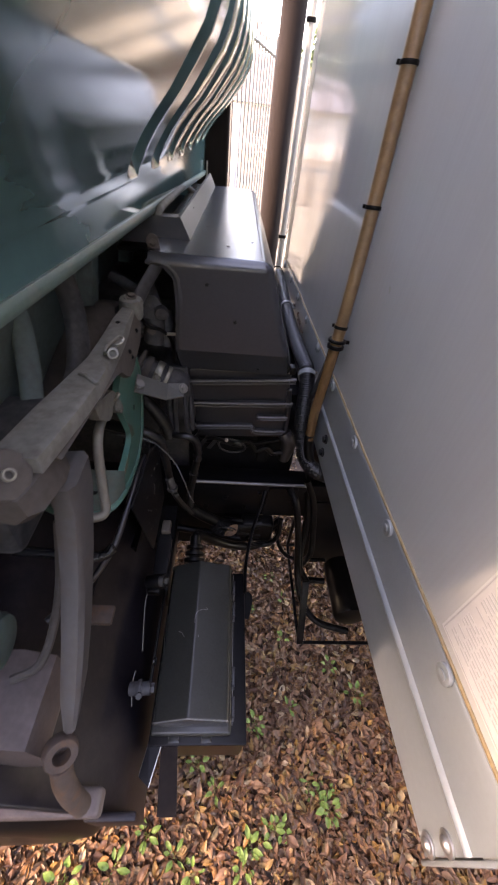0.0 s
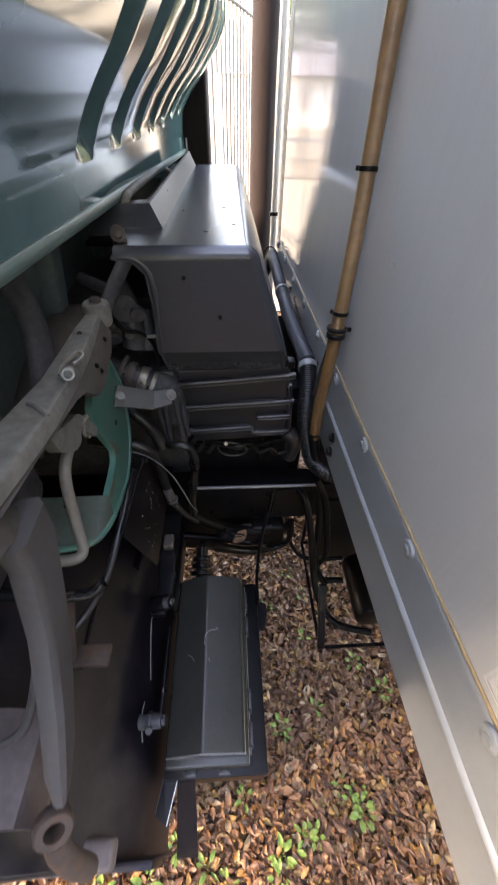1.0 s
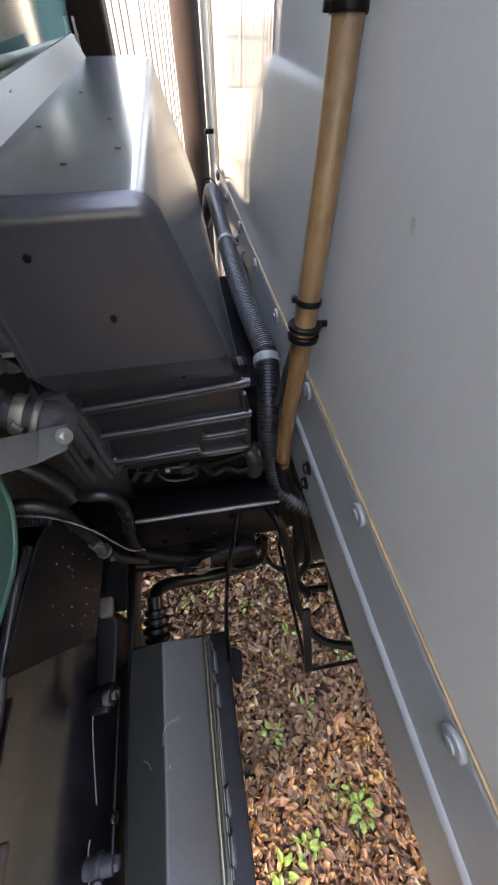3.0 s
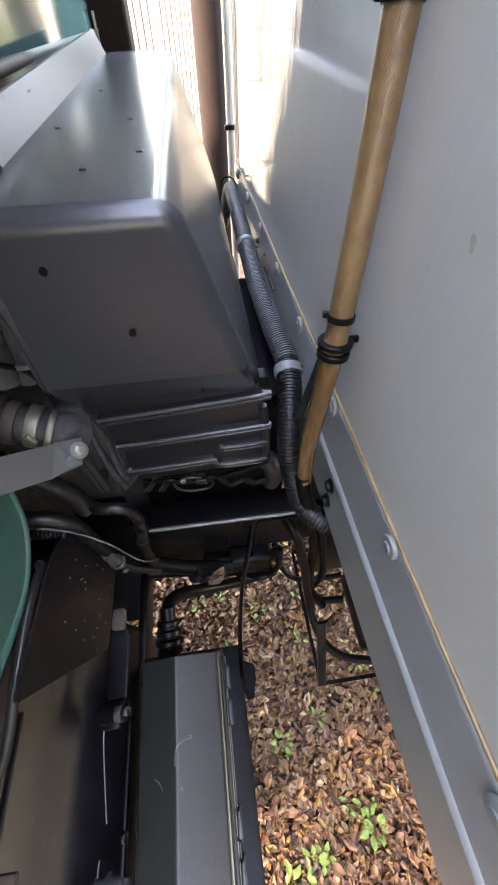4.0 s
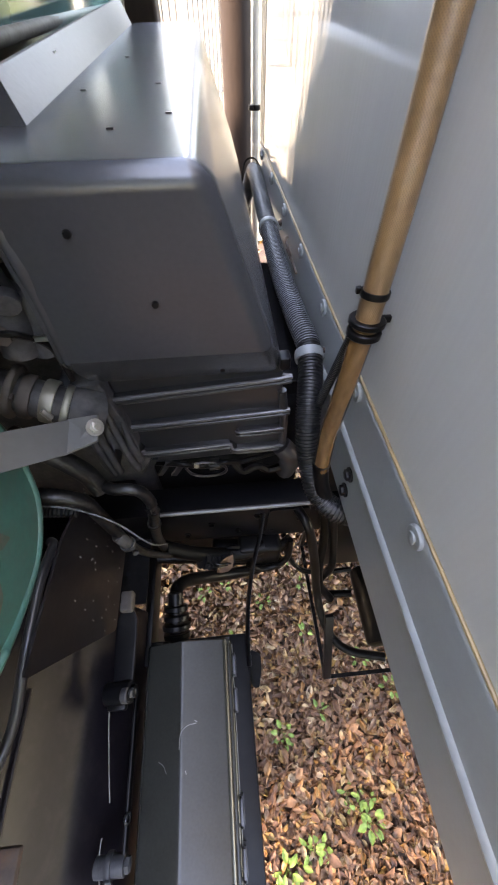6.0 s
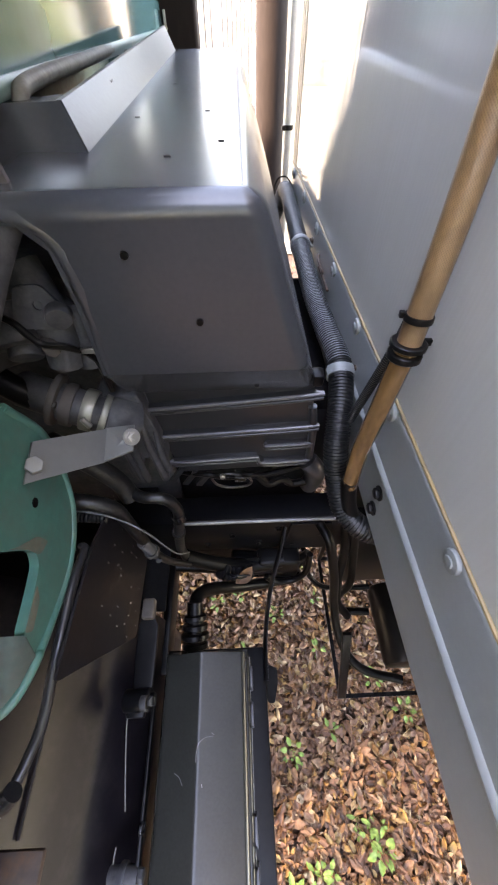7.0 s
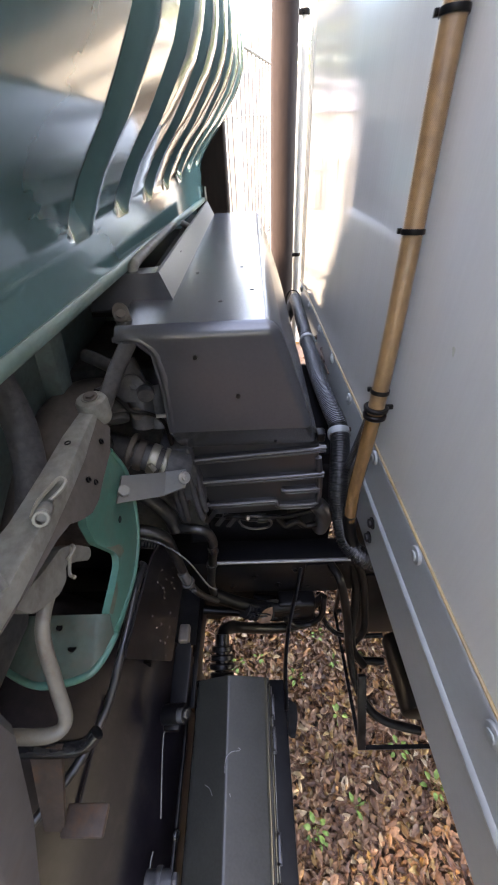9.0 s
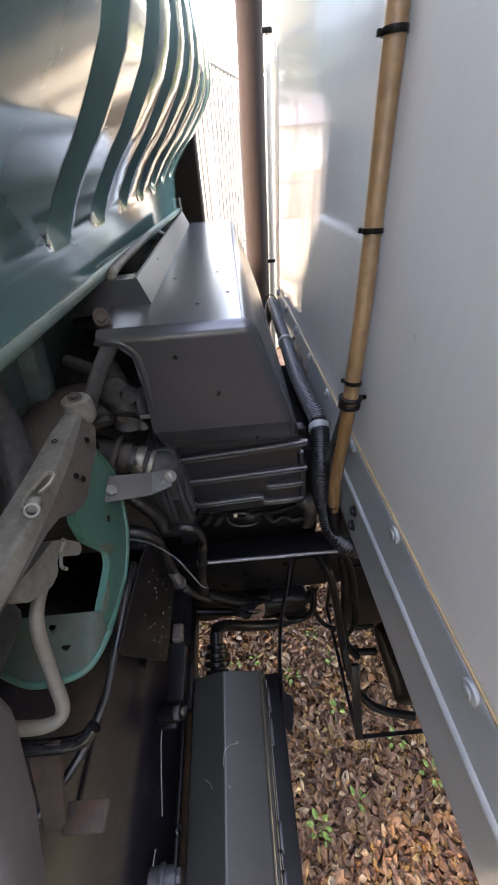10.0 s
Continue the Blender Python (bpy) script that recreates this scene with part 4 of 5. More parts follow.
# ---- chassis ----
def build_chassis():
    c = thing("chassis_frame", (0, 1.15, 0.85), "black painted steel truck chassis frame", "chassis")

    def channel(y, s, x0, x1):
        prof = [(y, 1.03), (y + 0.075 * s, 1.03), (y + 0.075 * s, 1.022), (y + 0.008 * s, 1.022), (y + 0.008 * s, 0.868), (y + 0.075 * s, 0.868), (y + 0.075 * s, 0.86), (y, 0.86)]
        return extrude(prof, "x", x0, x1, 0.0025)
    rail = part("frame_rail", channel(0.852, 1, -1.9, 4.2), BLACK, c)
    # A pale rod paints the highlight on the rail's top edge.
    part("edge_glint", rod((-0.14, 0.8535, 1.0295), (0.262, 0.8535, 1.0290), 0.0055, 10), RAILGLINT, rail, "bright strip standing for the rail's edge highlight")
    part("frame_rail", channel(1.50, -1, -1.9, 4.2), BLACK, c)
    part("sill", box(0.26, 4.2, 0.875, 0.955, 1.034, 1.27, 0.006), BLACK, c)
    part("sill", box(0.3, 4.2, 1.42, 1.49, 1.034, 1.27, 0.006), BLACK, c)
    # Two added dark fillers stand for the shade between cover and box rail.
    part("dark_gap_beam", box(0.138, 0.214, 1.0, 1.50, 1.10, 1.31, 0.006), SHADEBLACK, c)
    part("dark_gap_block", box(0.085, 0.126, 0.96, 1.88, 1.03, 1.455, 0.006), SHADEBLACK, c, "added dark block standing for shade under the engine cover")
    part("cross_member", box(-0.32, -0.22, 0.862, 1.49, 0.89, 1.0, 0.006), BLACK, c)
    part("cross_member", box(0.9, 1.0, 0.862, 1.49, 0.89, 1.0, 0.006), BLACK, c)
    for x, z in ((0.10, 0.985), (-0.02, 0.955), (0.05, 0.905), (0.14, 0.90), (-0.09, 0.90), (0.21, 0.955)):
        part("frame_bolt", bolt_bm((x, 0.852, z), (0, -1, 0), 0.007, 0.006, 0.010), BLACK, rail)
    part("engine_mount_plate", plate(rounded([(-0.30, 0.66), (-0.16, 0.64), (-0.06, 0.70), (0.06, 0.80), (0.06, 0.87), (-0.30, 0.87)], 0.015), 0.006, axes((0, 0.874, 0), (1, 0, 0), (0, 0, 1))), BLACK, c)
    part("gusset", plate(rounded([(0.12, 0.87), (0.235, 0.87), (0.235, 1.02), (0.13, 1.02)], 0.01), 0.006, axes((0, 0.850, 0), (1, 0, 0), (0, 0, 1))), BLACK, c)
    # brake line bundle and fittings below the rail
    l = thing("air_line_bundle", (0.0, 0.8, 0.75), "black taped air lines running below the chassis rail", "hoses")
    part("line", tube([(-0.112, 0.685, 0.940), (-0.108, 0.71, 0.925), (-0.085, 0.74, 0.87), (-0.03, 0.765, 0.80), (0.04, 0.785, 0.75), (0.10, 0.80, 0.73), (0.17, 0.82, 0.76)], 0.016, 12, 6), RUBBER, l)
    part("line", tube([(-0.30, 0.84, 0.80), (-0.18, 0.835, 0.78), (-0.05, 0.83, 0.76), (0.05, 0.82, 0.75), (0.13, 0.82, 0.78), (0.19, 0.83, 0.86)], 0.014, 10, 6), RUBBER, l)
    part("line", tube([(-0.14, 0.80, 0.95), (-0.08, 0.80, 0.90), (-0.02, 0.805, 0.86), (0.05, 0.81, 0.84), (0.12, 0.82, 0.85)], 0.020, 10, 6), RUBBER, l)
    part("line", tube([(0.07, 0.79, 0.80), (0.10, 0.785, 0.765), (0.15, 0.79, 0.76), (0.185, 0.80, 0.80), (0.19, 0.82, 0.88)], 0.009, 10, 6), RUBBER, l)
    part("tape_wrap", tube([(-0.055, 0.79, 0.875), (-0.03, 0.79, 0.855), (0.0, 0.795, 0.845), (0.03, 0.80, 0.84)], 0.026, 10, 5, wave=0.12, pitch=0.016), SHADEBLACK, l, "wrinkled black tape wrap")
    part("wire_loop", tube([(-0.04, 0.775, 0.885), (-0.015, 0.765, 0.895), (0.012, 0.768, 0.885), (0.022, 0.775, 0.86), (0.005, 0.775, 0.845)], 0.0028, 6, 6), GLOSSY, l)
    part("wire_loop", tube([(-0.03, 0.772, 0.875), (-0.008, 0.762, 0.882), (0.010, 0.768, 0.872), (0.014, 0.775, 0.855)], 0.0022, 6, 6), GLOSSY, l)
    leaf = bmesh.new()
    pts, fs = leaf_shape(0.062, 0.034, 0.5, -0.15)
    vs = [leaf.verts.new(p) for p in pts]
    for f in fs:
        leaf.faces.new([vs[k] for k in f])
    leaf.transform(pose(0.008, 0.772, 0.868, 35, -15, 40))
    solo("dry_leaf", leaf, LITTER, "dry tan leaf caught on black taped lines", "leaf")
    part("valve_tab", plate(rounded([(-0.02, 0), (0.02, 0), (0.02, 0.045), (-0.02, 0.045)], 0.01), 0.004, axes((0.03, 0.80, 0.83), (1, 0, 0), (0, 0.5, 0.8)), [circle(0, 0.03, 0.005)]), BLACK, l)
    part("valve_block", box(0.045, 0.165, 0.80, 0.855, 0.755, 0.865, 0.012, 3), RUBBER, l)
    part("valve_body", rod((-0.03, 0.83, 0.82), (0.12, 0.83, 0.79), 0.034, 16, 0.006), BLACK, l)
    return c


def build_left_hoses():
    h = thing("taped_hoses", (-0.2, 0.76, 1.0), "black taped hoses curving down beside the chassis rail", "hoses")
    part("hose", tube([(-0.36, 0.77, 1.335), (-0.284, 0.76, 1.325), (-0.241, 0.76, 1.313), (-0.213, 0.76, 1.288), (-0.205, 0.76, 1.240), (-0.197, 0.76, 1.16), (-0.187, 0.76, 1.085), (-0.166, 0.765, 1.02), (-0.13, 0.78, 0.95)], 0.0155, 14, 8, wave=0.05, pitch=0.021, ends=(1.1, 0.5)), HOSE, h, "fat taped hose tapering into a joint")
    part("hose", tube([(-0.22, 0.82, 1.275), (-0.17, 0.78, 1.296), (-0.141, 0.775, 1.298), (-0.120, 0.775, 1.285), (-0.111, 0.775, 1.244), (-0.118, 0.775, 1.188), (-0.130, 0.778, 1.106), (-0.139, 0.79, 1.03), (-0.14, 0.80, 0.95)], 0.0110, 14, 8, wave=0.05, pitch=0.017), HOSE, h)
    part("hose", tube([(-0.30, 0.83, 1.40), (-0.250, 0.805, 1.385), (-0.223, 0.80, 1.353), (-0.203, 0.797, 1.318), (-0.192, 0.788, 1.282)], 0.0175, 14, 8), HOSE, h)
    # Pale grey stands for the highlight along the black cable.
    part("thin_pipe", tube([(-0.34, 0.755, 1.31), (-0.275, 0.75, 1.308), (-0.240, 0.748, 1.298), (-0.212, 0.748, 1.276), (-0.186, 0.748, 1.239), (-0.168, 0.748, 1.201), (-0.149, 0.750, 1.132), (-0.138, 0.765, 1.06), (-0.128, 0.80, 0.98)], 0.0018, 8, 8), DUSTSHEEN, h, "thin black cable, its shine put into a pale grey")
    part("corrugated_hose", tube([(-0.31, 0.75, 1.292), (-0.278, 0.75, 1.287), (-0.228, 0.75, 1.276)], 0.0105, 12, 8, wave=0.18, pitch=0.0065), CONDUIT, h)
    part("joint", join(rod((-0.198, 0.757, 1.150), (-0.186, 0.757, 1.085), 0.0125, 12, 0.003), ring((-0.189, 0.757, 1.10), (0.2, 0, -1), 0.0125, 0.010, 0.004), bolt_bm((-0.176, 0.745, 1.085), (0.3, -1, 0.2), 0.007, 0.006)), ENGINE, h, "worn taped hose joint")
    part("joint", ring((-0.1135, 0.775, 1.225), (-0.1, 0, 1), 0.0112, 0.026, 0.0025), GLOSSY, h)
    part("joint", ring((-0.1245, 0.776, 1.15), (0.1, 0, 1), 0.0112, 0.010, 0.003), HOSE, h)


def build_fender():
    f = thing("mudguard", (-0.35, 0.35, 0.7), "dusty black plastic mudguard behind the front wheel", "mudguard")
    prof = [(-1.34, 0.55), (-1.30, 0.80), (-1.18, 1.05), (-0.98, 1.20), (-0.78, 1.245), (-0.62, 1.240), (-0.48, 1.215), (-0.40, 1.165), (-0.335, 1.085), (-0.285, 0.995), (-0.245, 0.92), (-0.215, 0.84), (-0.200, 0.72), (-0.196, 0.6)]
    pts = curve_points([(x, 0, z) for x, z in prof], 5)
    ys = [0.055, 0.06, 0.075] + list(np.linspace(0.10, 0.66, 12)) + [0.685]
    rings = [[(p.x + (0.012 if i == 0 else 0.004 if i == 1 else 0), y, p.z - (0.012 if i == 0 else 0.003 if i == 1 else 0)) for p in pts] for i, y in enumerate(ys)]
    sheet = part("sheet", loft(rings, closed=False, caps=False), DUSTY, f)
    sheet.modifiers.new("thickness", "SOLIDIFY").thickness = 0.004
    part("rim", tube([(-0.252, 0.690, 1.300), (-0.243, 0.683, 1.303), (-0.242, 0.664, 1.309), (-0.242, 0.62, 1.318), (-0.244, 0.555, 1.310), (-0.252, 0.515, 1.290), (-0.262, 0.475, 1.262), (-0.275, 0.44, 1.242), (-0.30, 0.38, 1.235), (-0.36, 0.30, 1.225)], 0.0072, 12, 6), CASE, f, "shiny rolled rim rod")
    splash = part("splash_plate", plate(rounded([(0.50, 1.325), (0.69, 1.306), (0.80, 1.26), (0.82, 0.98), (0.613, 0.985), (0.542, 1.20)], 0.012), 0.004, axes((-0.234, 0, 0), (0, 1, 0), (0, 0, 1))), SPLASH, f, "black splash plate with water drops")
    rng = random.Random(11)
    b = bmesh.new()
    bmesh.ops.create_icosphere(b, subdivisions=1, radius=0.0021, matrix=Matrix.Diagonal((0.5, 0.7, 1.6, 1)))
    drop = mesh_of("water_drop", b, NYLON)
    for _ in range(30):
        y, z = rng.uniform(0.60, 0.80), rng.uniform(1.0, 1.27)
        place("water_drop", drop, splash, "", (-0.2296, y, z))
    part("seam", rod((-0.333, 0.513, 1.092), (-0.333, 0.33, 1.092), 0.003, 8), DUSTY, f)
    # Added liner keeps light from the ground off the chassis rail.
    part("shade_liner", plate([(-1.33, 0.45), (-1.29, 0.80), (-1.17, 1.04), (-0.98, 1.18), (-0.78, 1.225), (-0.50, 1.20), (-0.41, 1.15), (-0.345, 1.06), (-0.295, 0.98), (-0.255, 0.90), (-0.235, 0.72), (-0.235, 0.45)], 0.004, axes((0, 0.688, 0), (1, 0, 0), (0, 0, 1))), DUSTY, f, "black liner added in the wheel arch to shade the rail")
    # Black sheet in place of the deep shade between mudguard and rail.
    part("hole_shade_plate", box(-1.30, -0.192, 0.686, 0.856, 0.885, 0.892, 0.002), SHADEBLACK, f, "dark plate standing for the shaded hole beside the chassis rail")
    part("stay", rod((-0.288, 0.60, 1.0), (-0.288, 0.858, 0.97), 0.012, 10), BLACK, f)
    part("end_flap", box(-0.275, -0.175, 0.045, 0.060, 0.80, 0.93, 0.004), DUSTY, f)
    l = thing("hold_down_lever", (-0.197, 0.58, 0.97), "black steel hold-down lever with a wire stay", "lever")
    part("arm", loft([[(-0.196 - w, y, z - 0.012), (-0.196 - w, y, z - 0.002), (-0.196 - w * 0.8, y, z), (-0.196 + w * 0.8, y, z), (-0.196 + w, y, z - 0.002), (-0.196 + w, y, z - 0.012)] for y, z, w in ((0.668, 1.036, 0.011), (0.640, 1.034, 0.013), (0.625, 1.028, 0.020), (0.58, 1.024, 0.021), (0.53, 1.018, 0.019), (0.49, 1.012, 0.017))]), BLACK, l)
    part("arm_tip", box(-0.209, -0.183, 0.635, 0.676, 1.026, 1.048, 0.005, 3), DUST, l)
    part("pivot", join(rod((-0.228, 0.498, 1.004), (-0.178, 0.498, 1.014), 0.020, 14, 0.003), box(-0.225, -0.190, 0.470, 0.515, 0.985, 1.005, 0.004), bolt_bm((-0.180, 0.498, 1.014), (1, 0, 0.2), 0.012, 0.009, 0.017)), BLACK, l)
    part("pivot_nut", join(ring((-0.186, 0.492, 1.024), (1, 0, 0.2), 0.010, 0.012, 0.004), bolt_bm((-0.178, 0.496, 1.020), (0.8, -0.3, 0.5), 0.009, 0.007)), ENGINE, l, "dull pivot nut")
    part("wire", tube([(-0.205, 0.49, 1.0), (-0.222, 0.478, 0.985), (-0.228, 0.462, 0.975), (-0.222, 0.40, 0.968), (-0.214, 0.340, 0.963)], 0.0013, 6, 6), CASTING, l, "thin bright wire")
    part("pivot", join(rod((-0.23, 0.262, 0.952), (-0.180, 0.262, 0.958), 0.015, 12, 0.003), ring((-0.205, 0.262, 0.955), (1, 0, 0.1), 0.015, 0.010, 0.004), bolt_bm((-0.182, 0.262, 0.958), (1, 0, 0.1), 0.011, 0.008, 0.014), bolt_bm((-0.205, 0.246, 0.965), (0.2, -0.6, 0.8), 0.008, 0.006)), ENGINE, l, "dull hinge bolt")
    part("wire", tube([(-0.222, 0.297, 0.962), (-0.225, 0.28, 0.956), (-0.222, 0.25, 0.954), (-0.218, 0.228, 0.950)], 0.0014, 6, 6), CASTING, l, "thin bright wire")
    part("link_bar", box(-0.186, -0.180, 0.27, 0.50, 0.94, 0.965, 0.002), BLACK, l, "dark flat bar between the hinges")
    part("bar_eye", ring((-0.181, 0.318, 0.965), (1, 0, 0.3), 0.006, 0.006, 0.003), GLOSSY, l)


def build_wheel():
    """The front wheel that fills the arch under the mudguard."""
    w = thing("front_wheel", (-0.80, 0.20, 0.0), "black rubber front wheel under the dusty mudguard", "wheel")
    prof = [(0.27, 0.05), (0.30, 0.04), (0.40, 0.035), (0.46, 0.045), (0.485, 0.07), (0.49, 0.12), (0.49, 0.27), (0.485, 0.32), (0.46, 0.345), (0.40, 0.355), (0.30, 0.35), (0.27, 0.34)]
    rings = [[(-0.80 + r * math.cos(a), y, 0.488 + r * math.sin(a)) for r, y in prof] for a in [2 * math.pi * k / 48 for k in range(48)]]
    rings.append(rings[0])
    tyre = loft(rings, caps=False)
    bmesh.ops.remove_doubles(tyre, verts=tyre.verts[:], dist=1e-6)
    part("tyre", tyre, RUBBER, w)
    rim = part("rim", join(rod((-0.80, 0.10, 0.488), (-0.80, 0.30, 0.488), 0.272, 36, 0.01), rod((-0.80, 0.06, 0.488), (-0.80, 0.10, 0.488), 0.09, 20, 0.008)), CASTING, w)
    for k in range(8):
        a = k * math.pi / 4
        part("wheel_nut", bolt_bm((-0.80 + 0.16 * math.cos(a), 0.10, 0.488 + 0.16 * math.sin(a)), (0, -1, 0), 0.014, 0.018), ZINC, rim)


def build_fuse_box():
    f = thing("battery_case", (-0.08, 0.4, 0.72), "black plastic battery case with a clipped ridged lid", "battery case")
    lid_profile = [(-0.168, 0.905), (-0.168, 0.944), (-0.160, 0.952), (-0.091, 0.985), (-0.086, 0.985), (-0.003, 0.966), (0.004, 0.960), (0.004, 0.90)]
    part("lid", extrude(lid_profile, "y", 0.198, 0.580, 0.003), PLASTIC, f, "ridged black plastic lid")
    lid_z = lambda x: 0.9852 - 0.229 * (x + 0.086) if x > -0.0885 else 0.9852 + 0.478 * (x + 0.091)
    for marks in ([(-0.0905, 0.402), (-0.090, 0.416), (-0.0865, 0.428), (-0.076, 0.436), (-0.060, 0.4385)], [(-0.131, 0.387), (-0.121, 0.381), (-0.1145, 0.370)], [(-0.079, 0.372), (-0.0775, 0.367)], [(-0.063, 0.443), (-0.058, 0.440)]):
        part("scratch", tube([(x, y, lid_z(x)) for x, y in marks], 0.0006, 5, 5), SILVER, f, "pale scratch")
    part("lid_skirt", box(-0.174, 0.012, 0.182, 0.586, 0.880, 0.908, 0.007, 3), PLASTIC, f)
    part("tray", box(-0.176, 0.046, 0.172, 0.592, 0.72, 0.872, 0.006), BLACK, f)
    part("tray_flange", box(-0.178, 0.050, 0.168, 0.60, 0.868, 0.880, 0.003), BLACK, f)
    part("pale_lid_edge", join(rod((-0.166, 0.1975, 0.947), (-0.092, 0.1975, 0.984), 0.0012, 6), rod((-0.092, 0.1975, 0.984), (0.002, 0.1975, 0.963), 0.0012, 6)), SILVER, f, "pale edge of the lid")
    for y in (0.235, 0.30, 0.47, 0.535):
        clip = join(box(0.012, 0.018, y - 0.022, y - 0.017, 0.874, 0.914, 0.001), box(0.012, 0.018, y + 0.017, y + 0.022, 0.874, 0.914, 0.001), box(0.012, 0.019, y - 0.022, y + 0.022, 0.908, 0.914, 0.001), box(0.016, 0.020, y - 0.022, y + 0.022, 0.876, 0.8835, 0.001))
        part("lid_clip", clip, CASE, f, "thin rectangular clip frame")
    for x in (-0.12, -0.045):
        part("lid_clip", join(box(x - 0.013, x + 0.013, 0.172, 0.184, 0.878, 0.884, 0.001), box(x - 0.013, x - 0.010, 0.176, 0.183, 0.878, 0.900, 0.001), box(x + 0.010, x + 0.013, 0.176, 0.183, 0.878, 0.900, 0.001)), PLASTIC, f)
    part("seam_strip", rod((0.0135, 0.20, 0.910), (0.0135, 0.575, 0.910), 0.0009, 8), SILVER, f, "pale seam edge")
    for x in (-0.16, -0.11, -0.06, -0.01):
        part("back_lug", box(x, x + 0.02, 0.580, 0.590, 0.90, 0.925, 0.002), PLASTIC, f)
    part("far_rim", box(-0.172, 0.008, 0.572, 0.584, 0.904, 0.94, 0.003), PLASTIC, f)
    part("gland", join(*[ring((-0.112, 0.605 + 0.018 * i, 0.905 + 0.008 * i), (0, 1, 0.45), 0.015, 0.014, 0.018 - 0.003 * abs(i - 1)) for i in range(4)], rod((-0.112, 0.585, 0.898), (-0.112, 0.69, 0.945), 0.018, 14)), RUBBER, f, "black bellows cable gland")
    part("bracket_leg", slab([(-0.176, 0.18, 0.872), (-0.146, 0.18, 0.872), (-0.166, 0.10, 0.862), (-0.190, 0.118, 0.862)], 0.005), BLACK, f, "bent black steel support bracket")
    part("bracket_edge", join(rod((-0.176, 0.18, 0.873), (-0.190, 0.118, 0.863), 0.0016, 6), rod((-0.146, 0.18, 0.873), (-0.166, 0.10, 0.863), 0.0016, 6)), ZINC, f, "bright bracket edge")
    part("bracket_foot", slab([(-0.150, 0.18, 0.855), (-0.112, 0.18, 0.855), (-0.100, 0.055, 0.835), (-0.142, 0.055, 0.835)], 0.006), BROWN, f)
    part("support_beam", box(-0.216, -0.194, 0.56, 0.86, 0.72, 0.80, 0.003), BLACK, f)
    s = thing("rubber_flap", (0.06, 0.57, 0.8), "dark blue-black rubber flap beside the battery case", "flap")
    part("flap", plate(rounded([(0, 0), (0.014, -0.003), (0.028, 0.04), (0.030, 0.07), (0.004, 0.085), (-0.012, 0.04)], 0.006), 0.004, axes((0.056, 0.495, 0.79), (1, 0.1, 0), (0, 0.8, 0.35))), SHADEBLACK, s)
    t = thing("hanging_strap", (0.06, 0.8, 1.0), "thin black strap hanging from the chassis rail", "strap")
    part("strap", tube([(0.115, 0.849, 1.0), (0.100, 0.80, 0.965), (0.075, 0.73, 0.925), (0.060, 0.665, 0.90), (0.052, 0.60, 0.89), (0.050, 0.53, 0.888)], 0.0075, 8, 8, flat=0.45), RUBBER, t)


